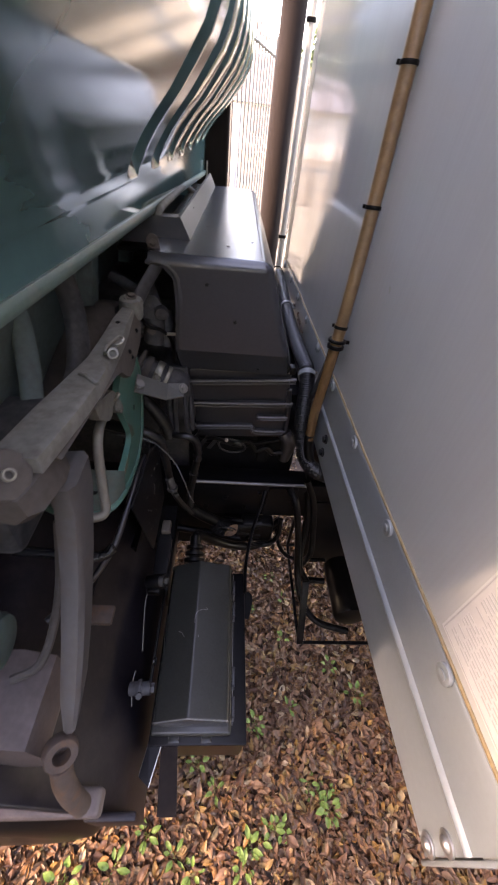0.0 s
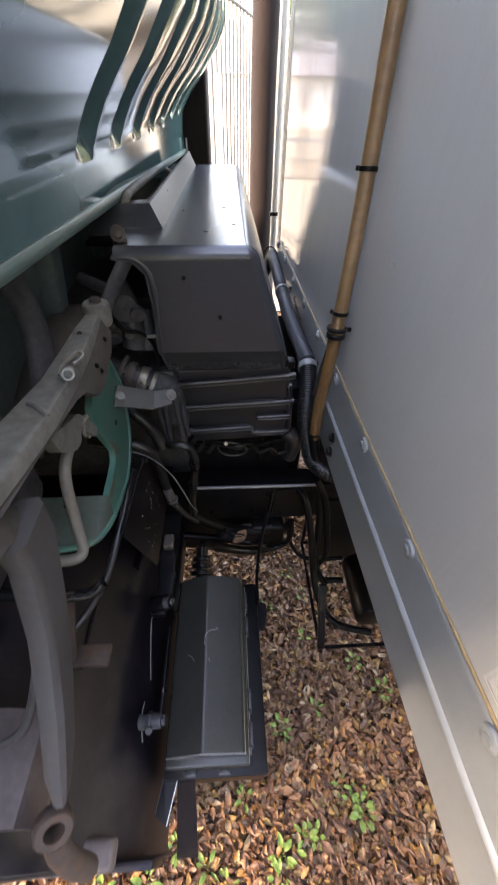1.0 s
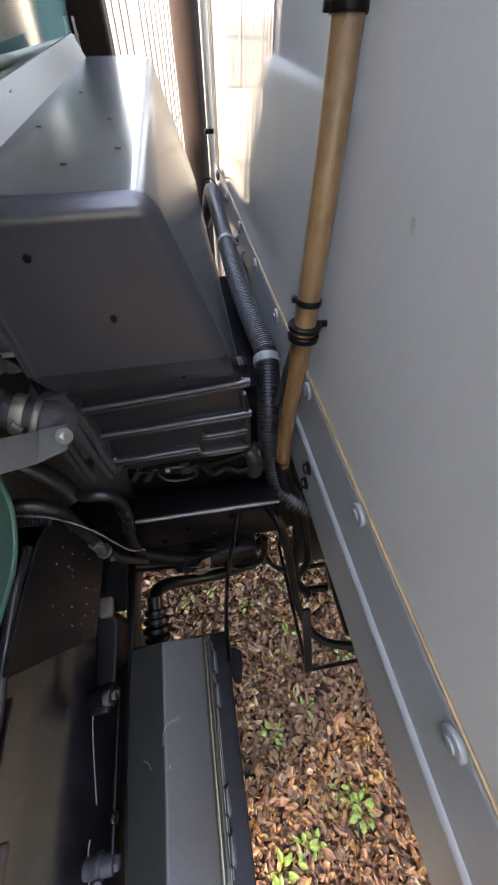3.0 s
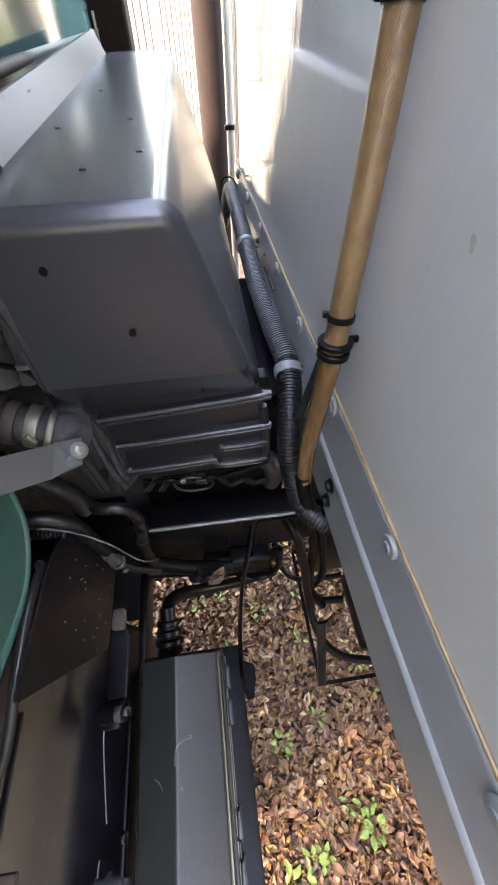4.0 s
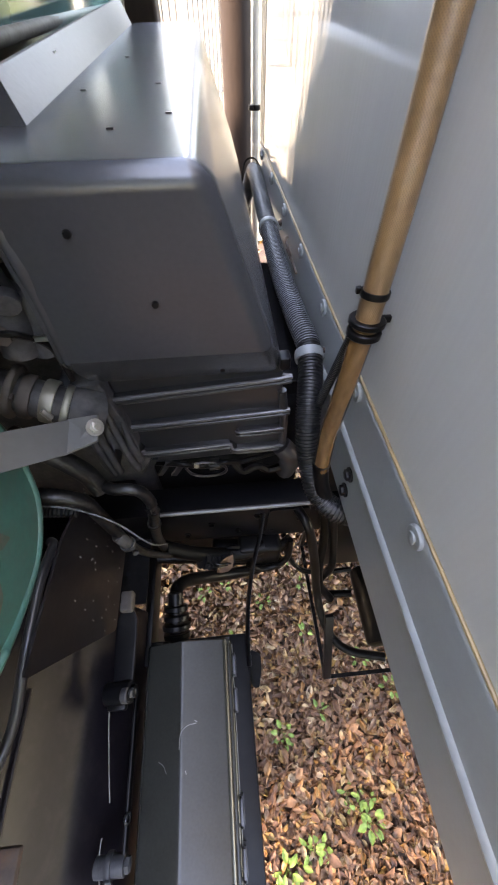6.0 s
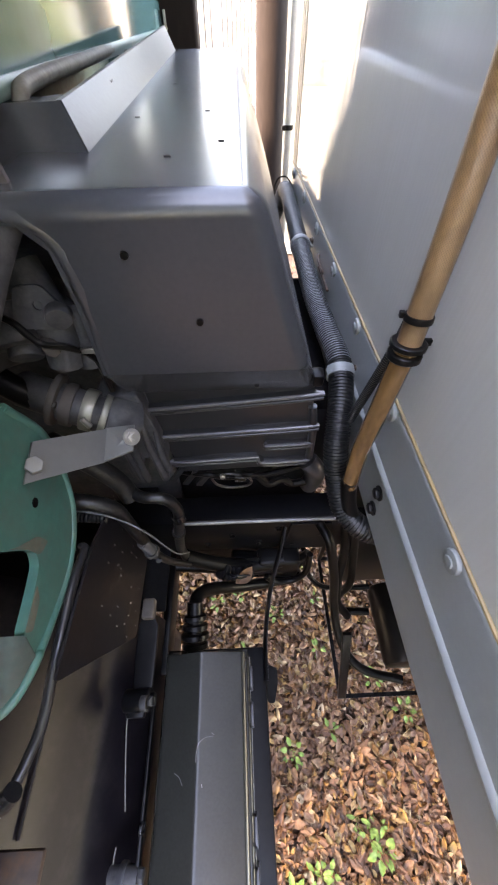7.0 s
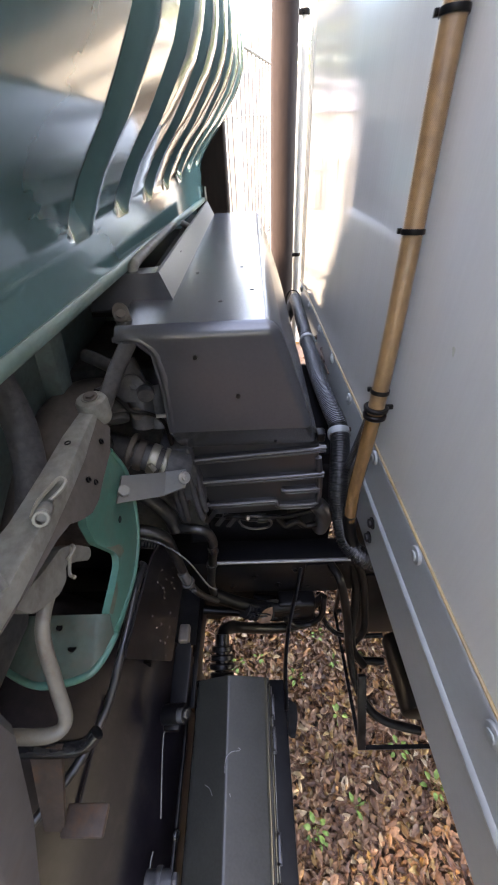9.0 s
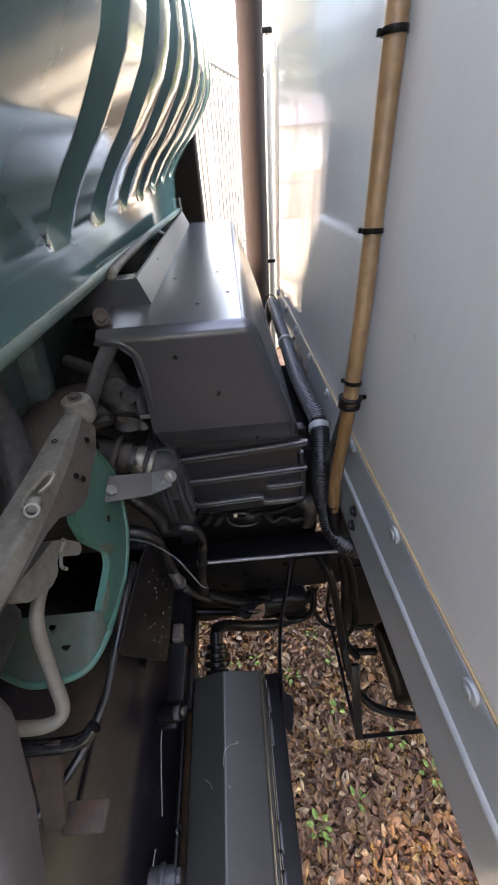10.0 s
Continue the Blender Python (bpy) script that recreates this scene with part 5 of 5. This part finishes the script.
# ---- cab mount linkage ----
def build_linkage():
    g = thing("green_bracket", (-0.25, 0.6, 1.3), "green painted steel cab mount bracket with a curved lower limb", "bracket")
    m = axes((-0.262, 0, 0), (0, 1, 0), (0, 0, 1))
    out = rounded([(0.66, 1.60), (0.742, 1.575), (0.768, 1.49), (0.750, 1.402), (0.715, 1.350), (0.650, 1.322), (0.575, 1.330), (0.523, 1.350), (0.541, 1.392), (0.585, 1.398), (0.622, 1.405), (0.634, 1.425),
                   (0.596, 1.510), (0.596, 1.56)], 0.010)
    part("plate", plate(out, 0.012, m, [circle(0.682, 1.459, 0.0065)]), GREEN, g)
    near = ((-0.247, 0.524), (-0.256, 0.492), (-0.271, 0.470), (-0.303, 0.459), (-0.350, 0.457), (-0.408, 0.480), (-0.46, 0.515))
    part("edge_roll", tube([(-0.253, 0.740, 1.572), (-0.252, 0.766, 1.49), (-0.252, 0.748, 1.403), (-0.252, 0.714, 1.352), (-0.252, 0.65, 1.324), (-0.251, 0.575, 1.333), (-0.249, 0.535, 1.346)] + [(x, y, 1.352) for x, y in near], 0.0062, 10, 6), GREEN, g, "rolled green edge")
    part("floor_flange", loft([[(x, 0.541, 1.397), (x, y, 1.356), (x, y, 1.350), (x, 0.541, 1.391)] for x, y in near]), GREENDUST, g, "dusty grey-green floor flange")
    for x, y, r in ((-0.30, 0.50, 0.007), (-0.325, 0.525, 0.005)):
        part("drain_hole", rod((x, y, 1.366), (x, y, 1.3765 if y < 0.51 else 1.3905), r, 12), BLACK, g)
    part("worn_patch", plate(rounded([(0.632, 1.412), (0.655, 1.402), (0.650, 1.430), (0.622, 1.462), (0.612, 1.478), (0.628, 1.440)], 0.006), 0.0007, axes((-0.2502, 0, 0), (0, 1, 0), (0, 0, 1))), TAN, g, "paint worn to tan primer")
    part("worn_patch", plate(rounded([(0.545, 1.391), (0.600, 1.397), (0.585, 1.380), (0.550, 1.375)], 0.005), 0.0007, axes((-0.2502, 0, 0), (0, 1, 0), (0, 0, 1))), TAN, g, "paint worn to tan primer")
    part("hole_shade", rod((-0.256, 0.682, 1.459), (-0.2492, 0.682, 1.459), 0.0064, 12), BLACK, g)

    s = thing("steel_strip_bracket", (-0.2, 0.75, 1.45), "grey bent steel strip bolted to the green bracket", "bracket")
    part("strip", slab([(-0.246, 0.683, 1.500), (-0.192, 0.765, 1.424), (-0.196, 0.822, 1.434), (-0.249, 0.738, 1.511)][::-1], 0.004), SILVER, s)
    part("bent_end", slab([(-0.192, 0.765, 1.424), (-0.150, 0.785, 1.424), (-0.150, 0.822, 1.440), (-0.196, 0.822, 1.434)][::-1], 0.004), SILVER, s)
    part("bolt", bolt_bm((-0.238, 0.706, 1.504), (0.5, -0.25, 0.85), 0.011, 0.010, 0.0), SILVER, s)
    part("bolt", bolt_bm((-0.152, 0.800, 1.440), (0.6, -0.5, 0.6), 0.009, 0.008, 0.013, 0.004), ZINC, s, "bright zinc bolt")

    a = thing("cab_tilt_linkage", (-0.25, 0.5, 1.62), "grey cast steel cab tilt linkage with a split pin", "linkage")
    sect = ((0.712, -0.248, -0.226, 1.690), (0.69, -0.252, -0.226, 1.687), (0.64, -0.256, -0.224, 1.687), (0.57, -0.256, -0.220, 1.687), (0.50, -0.258, -0.218, 1.687), (0.43, -0.270, -0.219, 1.688), (0.36, -0.280, -0.224, 1.692), (0.27, -0.288, -0.234, 1.698))
    part("arm", loft([[(l, y, z - 0.010), (l + 0.003, y, z - 0.001), (l + 0.009, y, z), (r - 0.008, y, z), (r - 0.002, y, z - 0.002), (r, y, z - 0.008), (r, y, z - 0.022), (r - 0.007, y, z - 0.022), (l + 0.004, y, z - 0.016)] for y, l, r, z in sect]), CASTING, a, "light grey channel-shaped steel arm")
    part("eye_end", join(rod((-0.237, 0.712, 1.658), (-0.235, 0.711, 1.699), 0.0225, 22, 0.007), rod((-0.235, 0.711, 1.695), (-0.2345, 0.7105, 1.7015), 0.0135, 18, 0.003)), CASTING, a)
    part("eye_bolt", bolt_bm((-0.2335, 0.709, 1.701), (0.1, -0.2, 1), 0.007, 0.004, 0.010), DUST, a)
    side = ((0.70, 1.684, 1.652), (0.675, 1.682, 1.626), (0.63, 1.682, 1.616), (0.60, 1.682, 1.606), (0.575, 1.682, 1.609), (0.555, 1.682, 1.622), (0.53, 1.682, 1.645), (0.50, 1.682, 1.655), (0.40, 1.684, 1.664), (0.30, 1.69, 1.668))
    low = part("side_plate", loft([[(-0.228 - 0.05 * max(0, 0.5 - y), y, zt), (-0.222 - 0.05 * max(0, 0.5 - y), y, zt - 0.02), (-0.217 - 0.05 * max(0, 0.5 - y), y, zb), (-0.224 - 0.05 * max(0, 0.5 - y), y, zb - 0.004), (-0.240 - 0.05 * max(0, 0.5 - y), y, zb + 0.006)] for y, zt, zb in side]), DUST, a, "brownish dusty side plate")
    for y, z in ((0.665, 1.655), (0.612, 1.628), (0.60, 1.645)):
        part("hole_rim", ring((-0.2185, y, z), (1, 0.1, 0.3), 0.0028, 0.003, 0.0016, 12), BLACK, low)
    part("hole_rim", ring((-0.240, 0.625, 1.6872), (0, 0, 1), 0.0026, 0.002, 0.0016, 12), BLACK, a)
    pin = part("pivot_pin", rod((-0.224, 0.520, 1.686), (-0.216, 0.500, 1.698), 0.0080, 14, 0.003), CASTING, a)
    part("pin_end", ring((-0.215, 0.496, 1.697), (0.3, -0.7, 0.65), 0.0055, 0.004, 0.0028, 14), BRASS, pin)
    part("split_pin", tube([(-0.228, 0.500, 1.694), (-0.229, 0.520, 1.696), (-0.223, 0.540, 1.697), (-0.220, 0.553, 1.696), (-0.213, 0.551, 1.694), (-0.212, 0.538, 1.694), (-0.216, 0.520, 1.697)], 0.0024, 6, 6), BRASS, pin, "pale wire clip")
    part("weld_bead", tube([(-0.250, 0.450, 1.687), (-0.238, 0.442, 1.690), (-0.221, 0.428, 1.686)], 0.004, 8, 5), CASTING, a)
    part("boss", join(rod((-0.300, 0.270, 1.662), (-0.256, 0.250, 1.694), 0.027, 20, 0.006)), DUST, a)
    part("boss_pin", ring((-0.252, 0.247, 1.697), (0.75, -0.4, 0.7), 0.0045, 0.005, 0.0022), BRASS, a)
    part("knuckle", loft([[(-0.268 + dx * k, y, z + dz * k) for dx, dz in ((-0.03, 0.02), (0, 0.035), (0.028, 0.022), (0.034, -0.012), (0.01, -0.034), (-0.028, -0.026))]
                          for y, z, k in ((0.235, 1.655, 0.7), (0.25, 1.652, 1.0), (0.29, 1.645, 1.05), (0.33, 1.625, 0.95), (0.355, 1.60, 0.6))]), DUST, a, "dust-caked knuckle")
    part("hook", plate(rounded([(0.43, 1.650), (0.484, 1.628), (0.516, 1.618), (0.537, 1.594), (0.559, 1.556), (0.556, 1.545), (0.545, 1.546), (0.524, 1.576), (0.508, 1.594), (0.498, 1.580), (0.478, 1.582), (0.456, 1.600), (0.44, 1.615)], 0.006), 0.016, axes((-0.249, 0, 0), (0, 1, 0), (0, 0, 1))), CASTING, a, "finger-shaped hook")

    b = thing("latch_rod", (-0.24, 0.44, 1.46), "beige painted bent latch rod with a split pin", "rod")
    part("rod", tube([(-0.246, 0.520, 1.590), (-0.246, 0.500, 1.585), (-0.246, 0.447, 1.568), (-0.240, 0.410, 1.505), (-0.234, 0.385, 1.466), (-0.250, 0.372, 1.462), (-0.30, 0.370, 1.470)], 0.0080, 12, 8), PIPE, b)
    part("split_pin", tube([(-0.238, 0.523, 1.592), (-0.228, 0.512, 1.602), (-0.224, 0.522, 1.606), (-0.232, 0.530, 1.600), (-0.226, 0.500, 1.592), (-0.216, 0.492, 1.594)], 0.0022, 6, 6), BRASS, b)

    l = thing("tilt_lever", (-0.24, 0.25, 1.4), "grey dusty steel tilt lever hanging from the linkage", "lever")
    part("lever", loft([[(-0.256 + dx * k, y + dy * k, z) for dx, dy in ((0, 0.030), (0.005, 0.040), (0.022, 0.042), (0.029, 0.034), (0.030, -0.008), (0.024, -0.017), (0.010, -0.018), (0, -0.012))]
                        for y, z, k in ((0.310, 1.625, 1.2), (0.308, 1.58, 1.15), (0.268, 1.49, 1.05), (0.208, 1.40, 1.0), (0.158, 1.335, 0.9), (0.130, 1.28, 0.55))]), LEVER, l)
    part("hook_eye", join(ring((-0.262, 0.105, 1.245), (0.5, -0.6, 0.6), 0.013, 0.022, 0.012), tube([(-0.262, 0.095, 1.228), (-0.262, 0.08, 1.19), (-0.258, 0.068, 1.14), (-0.252, 0.06, 1.08)], 0.017, 12, 6)), RUSTY, l, "rust-stained hook eye")

    r = thing("rusty_stay", (-0.29, 0.33, 1.2), "rust-stained brown steel stay under the tilt linkage", "stay")
    part("stay", slab([(-0.338, 0.385, 1.330), (-0.290, 0.385, 1.330), (-0.302, 0.31, 1.210), (-0.332, 0.31, 1.210)][::-1], 0.006), RUSTY, r)
    part("foot", box(-0.306, -0.243, 0.303, 0.340, 1.203, 1.216, 0.004), RUSTY, r)
    part("cross_tube", tube([(-0.42, 0.385, 1.335), (-0.30, 0.385, 1.318), (-0.262, 0.39, 1.318), (-0.245, 0.402, 1.328)], 0.0105, 12, 8), GLOSSY, r)
    k = thing("step_casting", (-0.36, 0.2, 1.1), "brownish step casting with a dull green guard", "casting")
    part("casting", loft([[(x, y, z) for x, z in ((-0.46, 1.27), (-0.36, 1.275), (-0.312, 1.25), (-0.302, 1.19), (-0.32, 1.12), (-0.46, 1.10))] for y in (0.105, 0.115, 0.20, 0.235)]), STEP, k)
    part("toe", box(-0.46, -0.236, 0.048, 0.092, 0.955, 1.0, 0.009, 3), STEP, k)
    part("wire_loop", tube([(-0.285, 0.335, 1.50), (-0.288, 0.29, 1.41), (-0.295, 0.24, 1.35), (-0.31, 0.20, 1.315), (-0.345, 0.18, 1.31)], 0.007, 8, 6), DUST, k)
    part("guard", rod((-0.385, 0.212, 1.365), (-0.350, 0.212, 1.365), 0.043, 20, 0.012), GREENDUST, k, "dull green round guard")
    part("block", box(-0.46, -0.33, 0.30, 0.52, 1.45, 1.60, 0.02), ENGINE, k)
    part("dusty_hose", tube([(-0.40, 0.60, 1.76), (-0.375, 0.56, 1.68), (-0.365, 0.50, 1.58), (-0.39, 0.44, 1.50)], 0.018, 12, 6, flat=0.5), CABLOW, k)
    part("dusty_hose", tube([(-0.36, 0.72, 1.74), (-0.335, 0.68, 1.66), (-0.33, 0.62, 1.58), (-0.36, 0.55, 1.50)], 0.022, 12, 6, flat=0.5), ENGINE, k)


# ---- tray under the box ----
def build_tray():
    t = thing("battery_tray", (0.45, 0.7, 0.55), "black angle-steel tray with cables under the box", "tray")
    z, x0, x1, y0, y1 = 0.552, 0.270, 0.62, 0.507, 0.93
    for a in (box(x0, x1, y0, y0 + 0.011, z, z + 0.006), box(x0, x0 + 0.011, y0, y1, z, z + 0.006), box(x0, x1, y1 - 0.011, y1, z, z + 0.006)):
        part("angle_bar", a, BLACK, t)
    for x, y in ((x0, y1 - 0.012), (x1 - 0.012, y0), (x1 - 0.012, y1 - 0.012)):
        part("hanger", box(x, x + 0.012, y, y + 0.012, z, 1.36), BLACK, t)
    part("stay_bar", box(0.268, 0.292, 0.505, 0.517, 0.552, 0.80, 0.002, 2, Matrix.Translation((0.280, 0.511, 0.552)) @ Matrix.Rotation(-0.55, 4, "X") @ Matrix.Translation((-0.280, -0.511, -0.552))), BLACK, t)
    part("hang_plate", box(0.30, 0.60, 0.845, 0.853, 0.55, 0.95, 0.002), BLACK, t)
    part("tank", rod((0.47, 0.575, 0.622), (0.47, 0.80, 0.622), 0.064, 22, 0.012), RUBBER, t, "black air tank")
    c = thing("black_cables", (0.3, 0.75, 0.6), "thick black cables looping down to the tray", "cables")
    part("cable", tube([(0.20, 0.845, 1.02), (0.222, 0.80, 1.0), (0.25, 0.765, 0.86), (0.268, 0.73, 0.72), (0.282, 0.67, 0.64), (0.31, 0.61, 0.60), (0.36, 0.57, 0.585), (0.46, 0.545, 0.58)], 0.0125, 12, 8), RUBBER, c)
    part("cable", tube([(0.26, 0.86, 1.05), (0.30, 0.84, 0.95), (0.325, 0.82, 0.80), (0.33, 0.79, 0.70), (0.30, 0.77, 0.64), (0.31, 0.74, 0.60), (0.40, 0.73, 0.60)], 0.012, 12, 8), RUBBER, c)
    part("cable", tube([(0.215, 0.85, 0.98), (0.245, 0.84, 0.9), (0.275, 0.83, 0.78), (0.29, 0.80, 0.70)], 0.006, 8, 8), CONDUIT, c)
    part("cable", tube([(0.27, 0.86, 1.0), (0.285, 0.84, 0.92), (0.292, 0.82, 0.82), (0.288, 0.79, 0.73), (0.292, 0.75, 0.66), (0.33, 0.72, 0.60)], 0.013, 10, 8), RUBBER, c)
    part("cable", tube([(0.18, 0.85, 0.84), (0.20, 0.83, 0.72), (0.24, 0.80, 0.67), (0.30, 0.79, 0.66), (0.40, 0.79, 0.66)], 0.008, 8, 8), RUBBER, c)


# ---- far surroundings ----
def build_far():
    f = thing("yard_fence", (0, 4.3, 0), "tall steel bar fence with spiked tops and a white gate post", "fence")
    bar = mesh_of("bar", join(rod((0, 0, 0.05), (0, 0, 2.62), 0.010, 8), rod((0, 0, 2.62), (0, 0, 2.74), 0.012, 6, r2=0.001)), FENCE)
    run = Vector((0.25, 1.0, 0)).normalized()
    start = Vector((-0.32, 3.3, 0))
    for k in range(44):
        place("bar", bar, f, "", start + run * 0.15 * k)
    for z in (0.15, 1.0, 2.5):
        part("rail", rod(start + Vector((0, 0, z)), start + run * 6.4 + Vector((0, 0, z)), 0.014, 8), FENCE, f)
    part("gate_post", box(-0.13, -0.03, 4.20, 4.30, 0.0, 2.05, 0.006), WHITE, f, "white painted gate post")
    h = thing("far_house", (0, 34, 0), "white rendered house far across the yard", "house")
    part("wall", box(-14, 16, 34, 42, 0, 2.7, 0.05), WHITE, h)
    part("roof", extrude([(33.2, 2.7), (42.8, 2.7), (38, 5.4)], "x", -14.6, 16.6), DARKROOF, h)
    for x in (-11, -7, -3, 1, 5, 9, 13):
        w = part("window", box(x, x + 1.6, 33.96, 34.02, 0.9, 2.1, 0.01), WHITE, h)
        part("pane", box(x + 0.08, x + 1.52, 33.94, 33.965, 0.98, 2.02), GLASS, w)
    rng = random.Random(21)
    # The last two trees are unseen, added to shade and dapple the sun.
    for x, y, s, tall in ((-9, 24, 1.0, 5.5), (-2.4, 13.5, 0.95, 5.3), (-5.2, 17, 1.1, 6.0), (3.5, 22, 0.9, 5.0), (9, 26, 1.1, 6.0), (-5.4, -1.0, 1.3, 12.0), (-4.6, -2.6, 1.25, 7.6)):
        t = thing("tree", (x, y, 0), "leafy green yard tree, the two nearest added unseen for shade", "tree", "yard trees")
        hgt = tall
        part("trunk", tube([(x, y, 0), (x + 0.1 * s, y, hgt * 0.3), (x - 0.05, y + 0.1, hgt * 0.6), (x, y, hgt * 0.9)], 0.16 * s, 10, 4, ends=(1.2, 0.35)), BARK, t)
        for k in range(4):
            a = k * 1.6 + x
            part("limb", tube([(x, y, hgt * (0.35 + 0.08 * k)), (x + 0.6 * s * math.cos(a), y + 0.6 * s * math.sin(a), hgt * (0.5 + 0.08 * k)), (x + 1.3 * s * math.cos(a), y + 1.3 * s * math.sin(a), hgt * (0.6 + 0.08 * k))], 0.06 * s, 7, 3, ends=(1, 0.3)), BARK, t)
        verts, faces = [], []
        for _ in range(4800 if tall > 9 else 1500 if y > -3 and y < 0 else 2600):
            d = Vector((rng.gauss(0, 1), rng.gauss(0, 1), rng.gauss(0, 1))).normalized() * rng.random() ** 0.4
            bump = 0.75 + 0.5 * noise.noise(d * 2.2 + Vector((x, y, 0)))
            p = Vector((x + d.x * 2.1 * s * bump, y + d.y * 2.1 * s * bump, hgt * 0.78 + d.z * 1.9 * s * bump))
            e = Euler((rng.uniform(0, 6), rng.uniform(0, 6), rng.uniform(0, 6))).to_matrix()
            b = len(verts)
            for u, v in ((-0.13, 0), (0, -0.06), (0.13, 0), (0, 0.06)):
                verts.append(tuple(p + e @ Vector((u * s, v * s, 0))))
            faces.append((b, b + 1, b + 2, b + 3))
        me = bpy.data.meshes.new("crown")
        me.from_pydata(verts, [], faces)
        me.materials.append(HEDGE)
        place("crown", me, t)


def build_hedge(x0, x1, y0, high, count, seed, label):
    """A tall hedge of loose leaves along x, added out of view to shape the light."""
    rng = random.Random(seed)
    verts, faces = [], []
    for _ in range(count):
        x, z = rng.uniform(x0, x1), rng.uniform(0.0, high + 0.8)
        y = y0 - 1.1 * rng.random() + 0.35 * noise.noise(Vector((x * 0.9, z * 0.9, 5)))
        if z > high + 0.7 * noise.noise(Vector((x * 0.7, 0, 9))):
            continue
        e = Euler((rng.uniform(0, 6), rng.uniform(0, 6), rng.uniform(0, 6))).to_matrix()
        b = len(verts)
        for u, v in ((-0.16, 0), (0, -0.07), (0.16, 0), (0, 0.07)):
            verts.append(tuple(Vector((x, y, z)) + e @ Vector((u, v, 0))))
        faces.append((b, b + 1, b + 2, b + 3))
    me = bpy.data.meshes.new("hedge")
    me.from_pydata(verts, [], faces)
    me.materials.append(HEDGE)
    tagged(new("hedge", me), label, "hedge", kind="stuff")


build_ground()
build_cab()
build_cargo_box()
build_cover()
build_ribbed_case()
build_engine()
build_chassis()
build_fender()
build_wheel()
build_fuse_box()
build_linkage()
build_tray()
build_left_hoses()
build_conduit()
build_amber_hose()
build_duct()
build_notice()
build_far()
# Unseen hedges: one blocks near-side light, one darkens the cab wall's reflection.
build_hedge(-11, 11, -4.3, 6.4, 28000, 33, "tall dense green hedge added out of view to cut near-side light")
build_hedge(2.4, 9.0, 9.5, 4.2, 8800, 34, "tall green hedge added out of view to darken the cab's reflection")
build_seedlings()
build_litter()
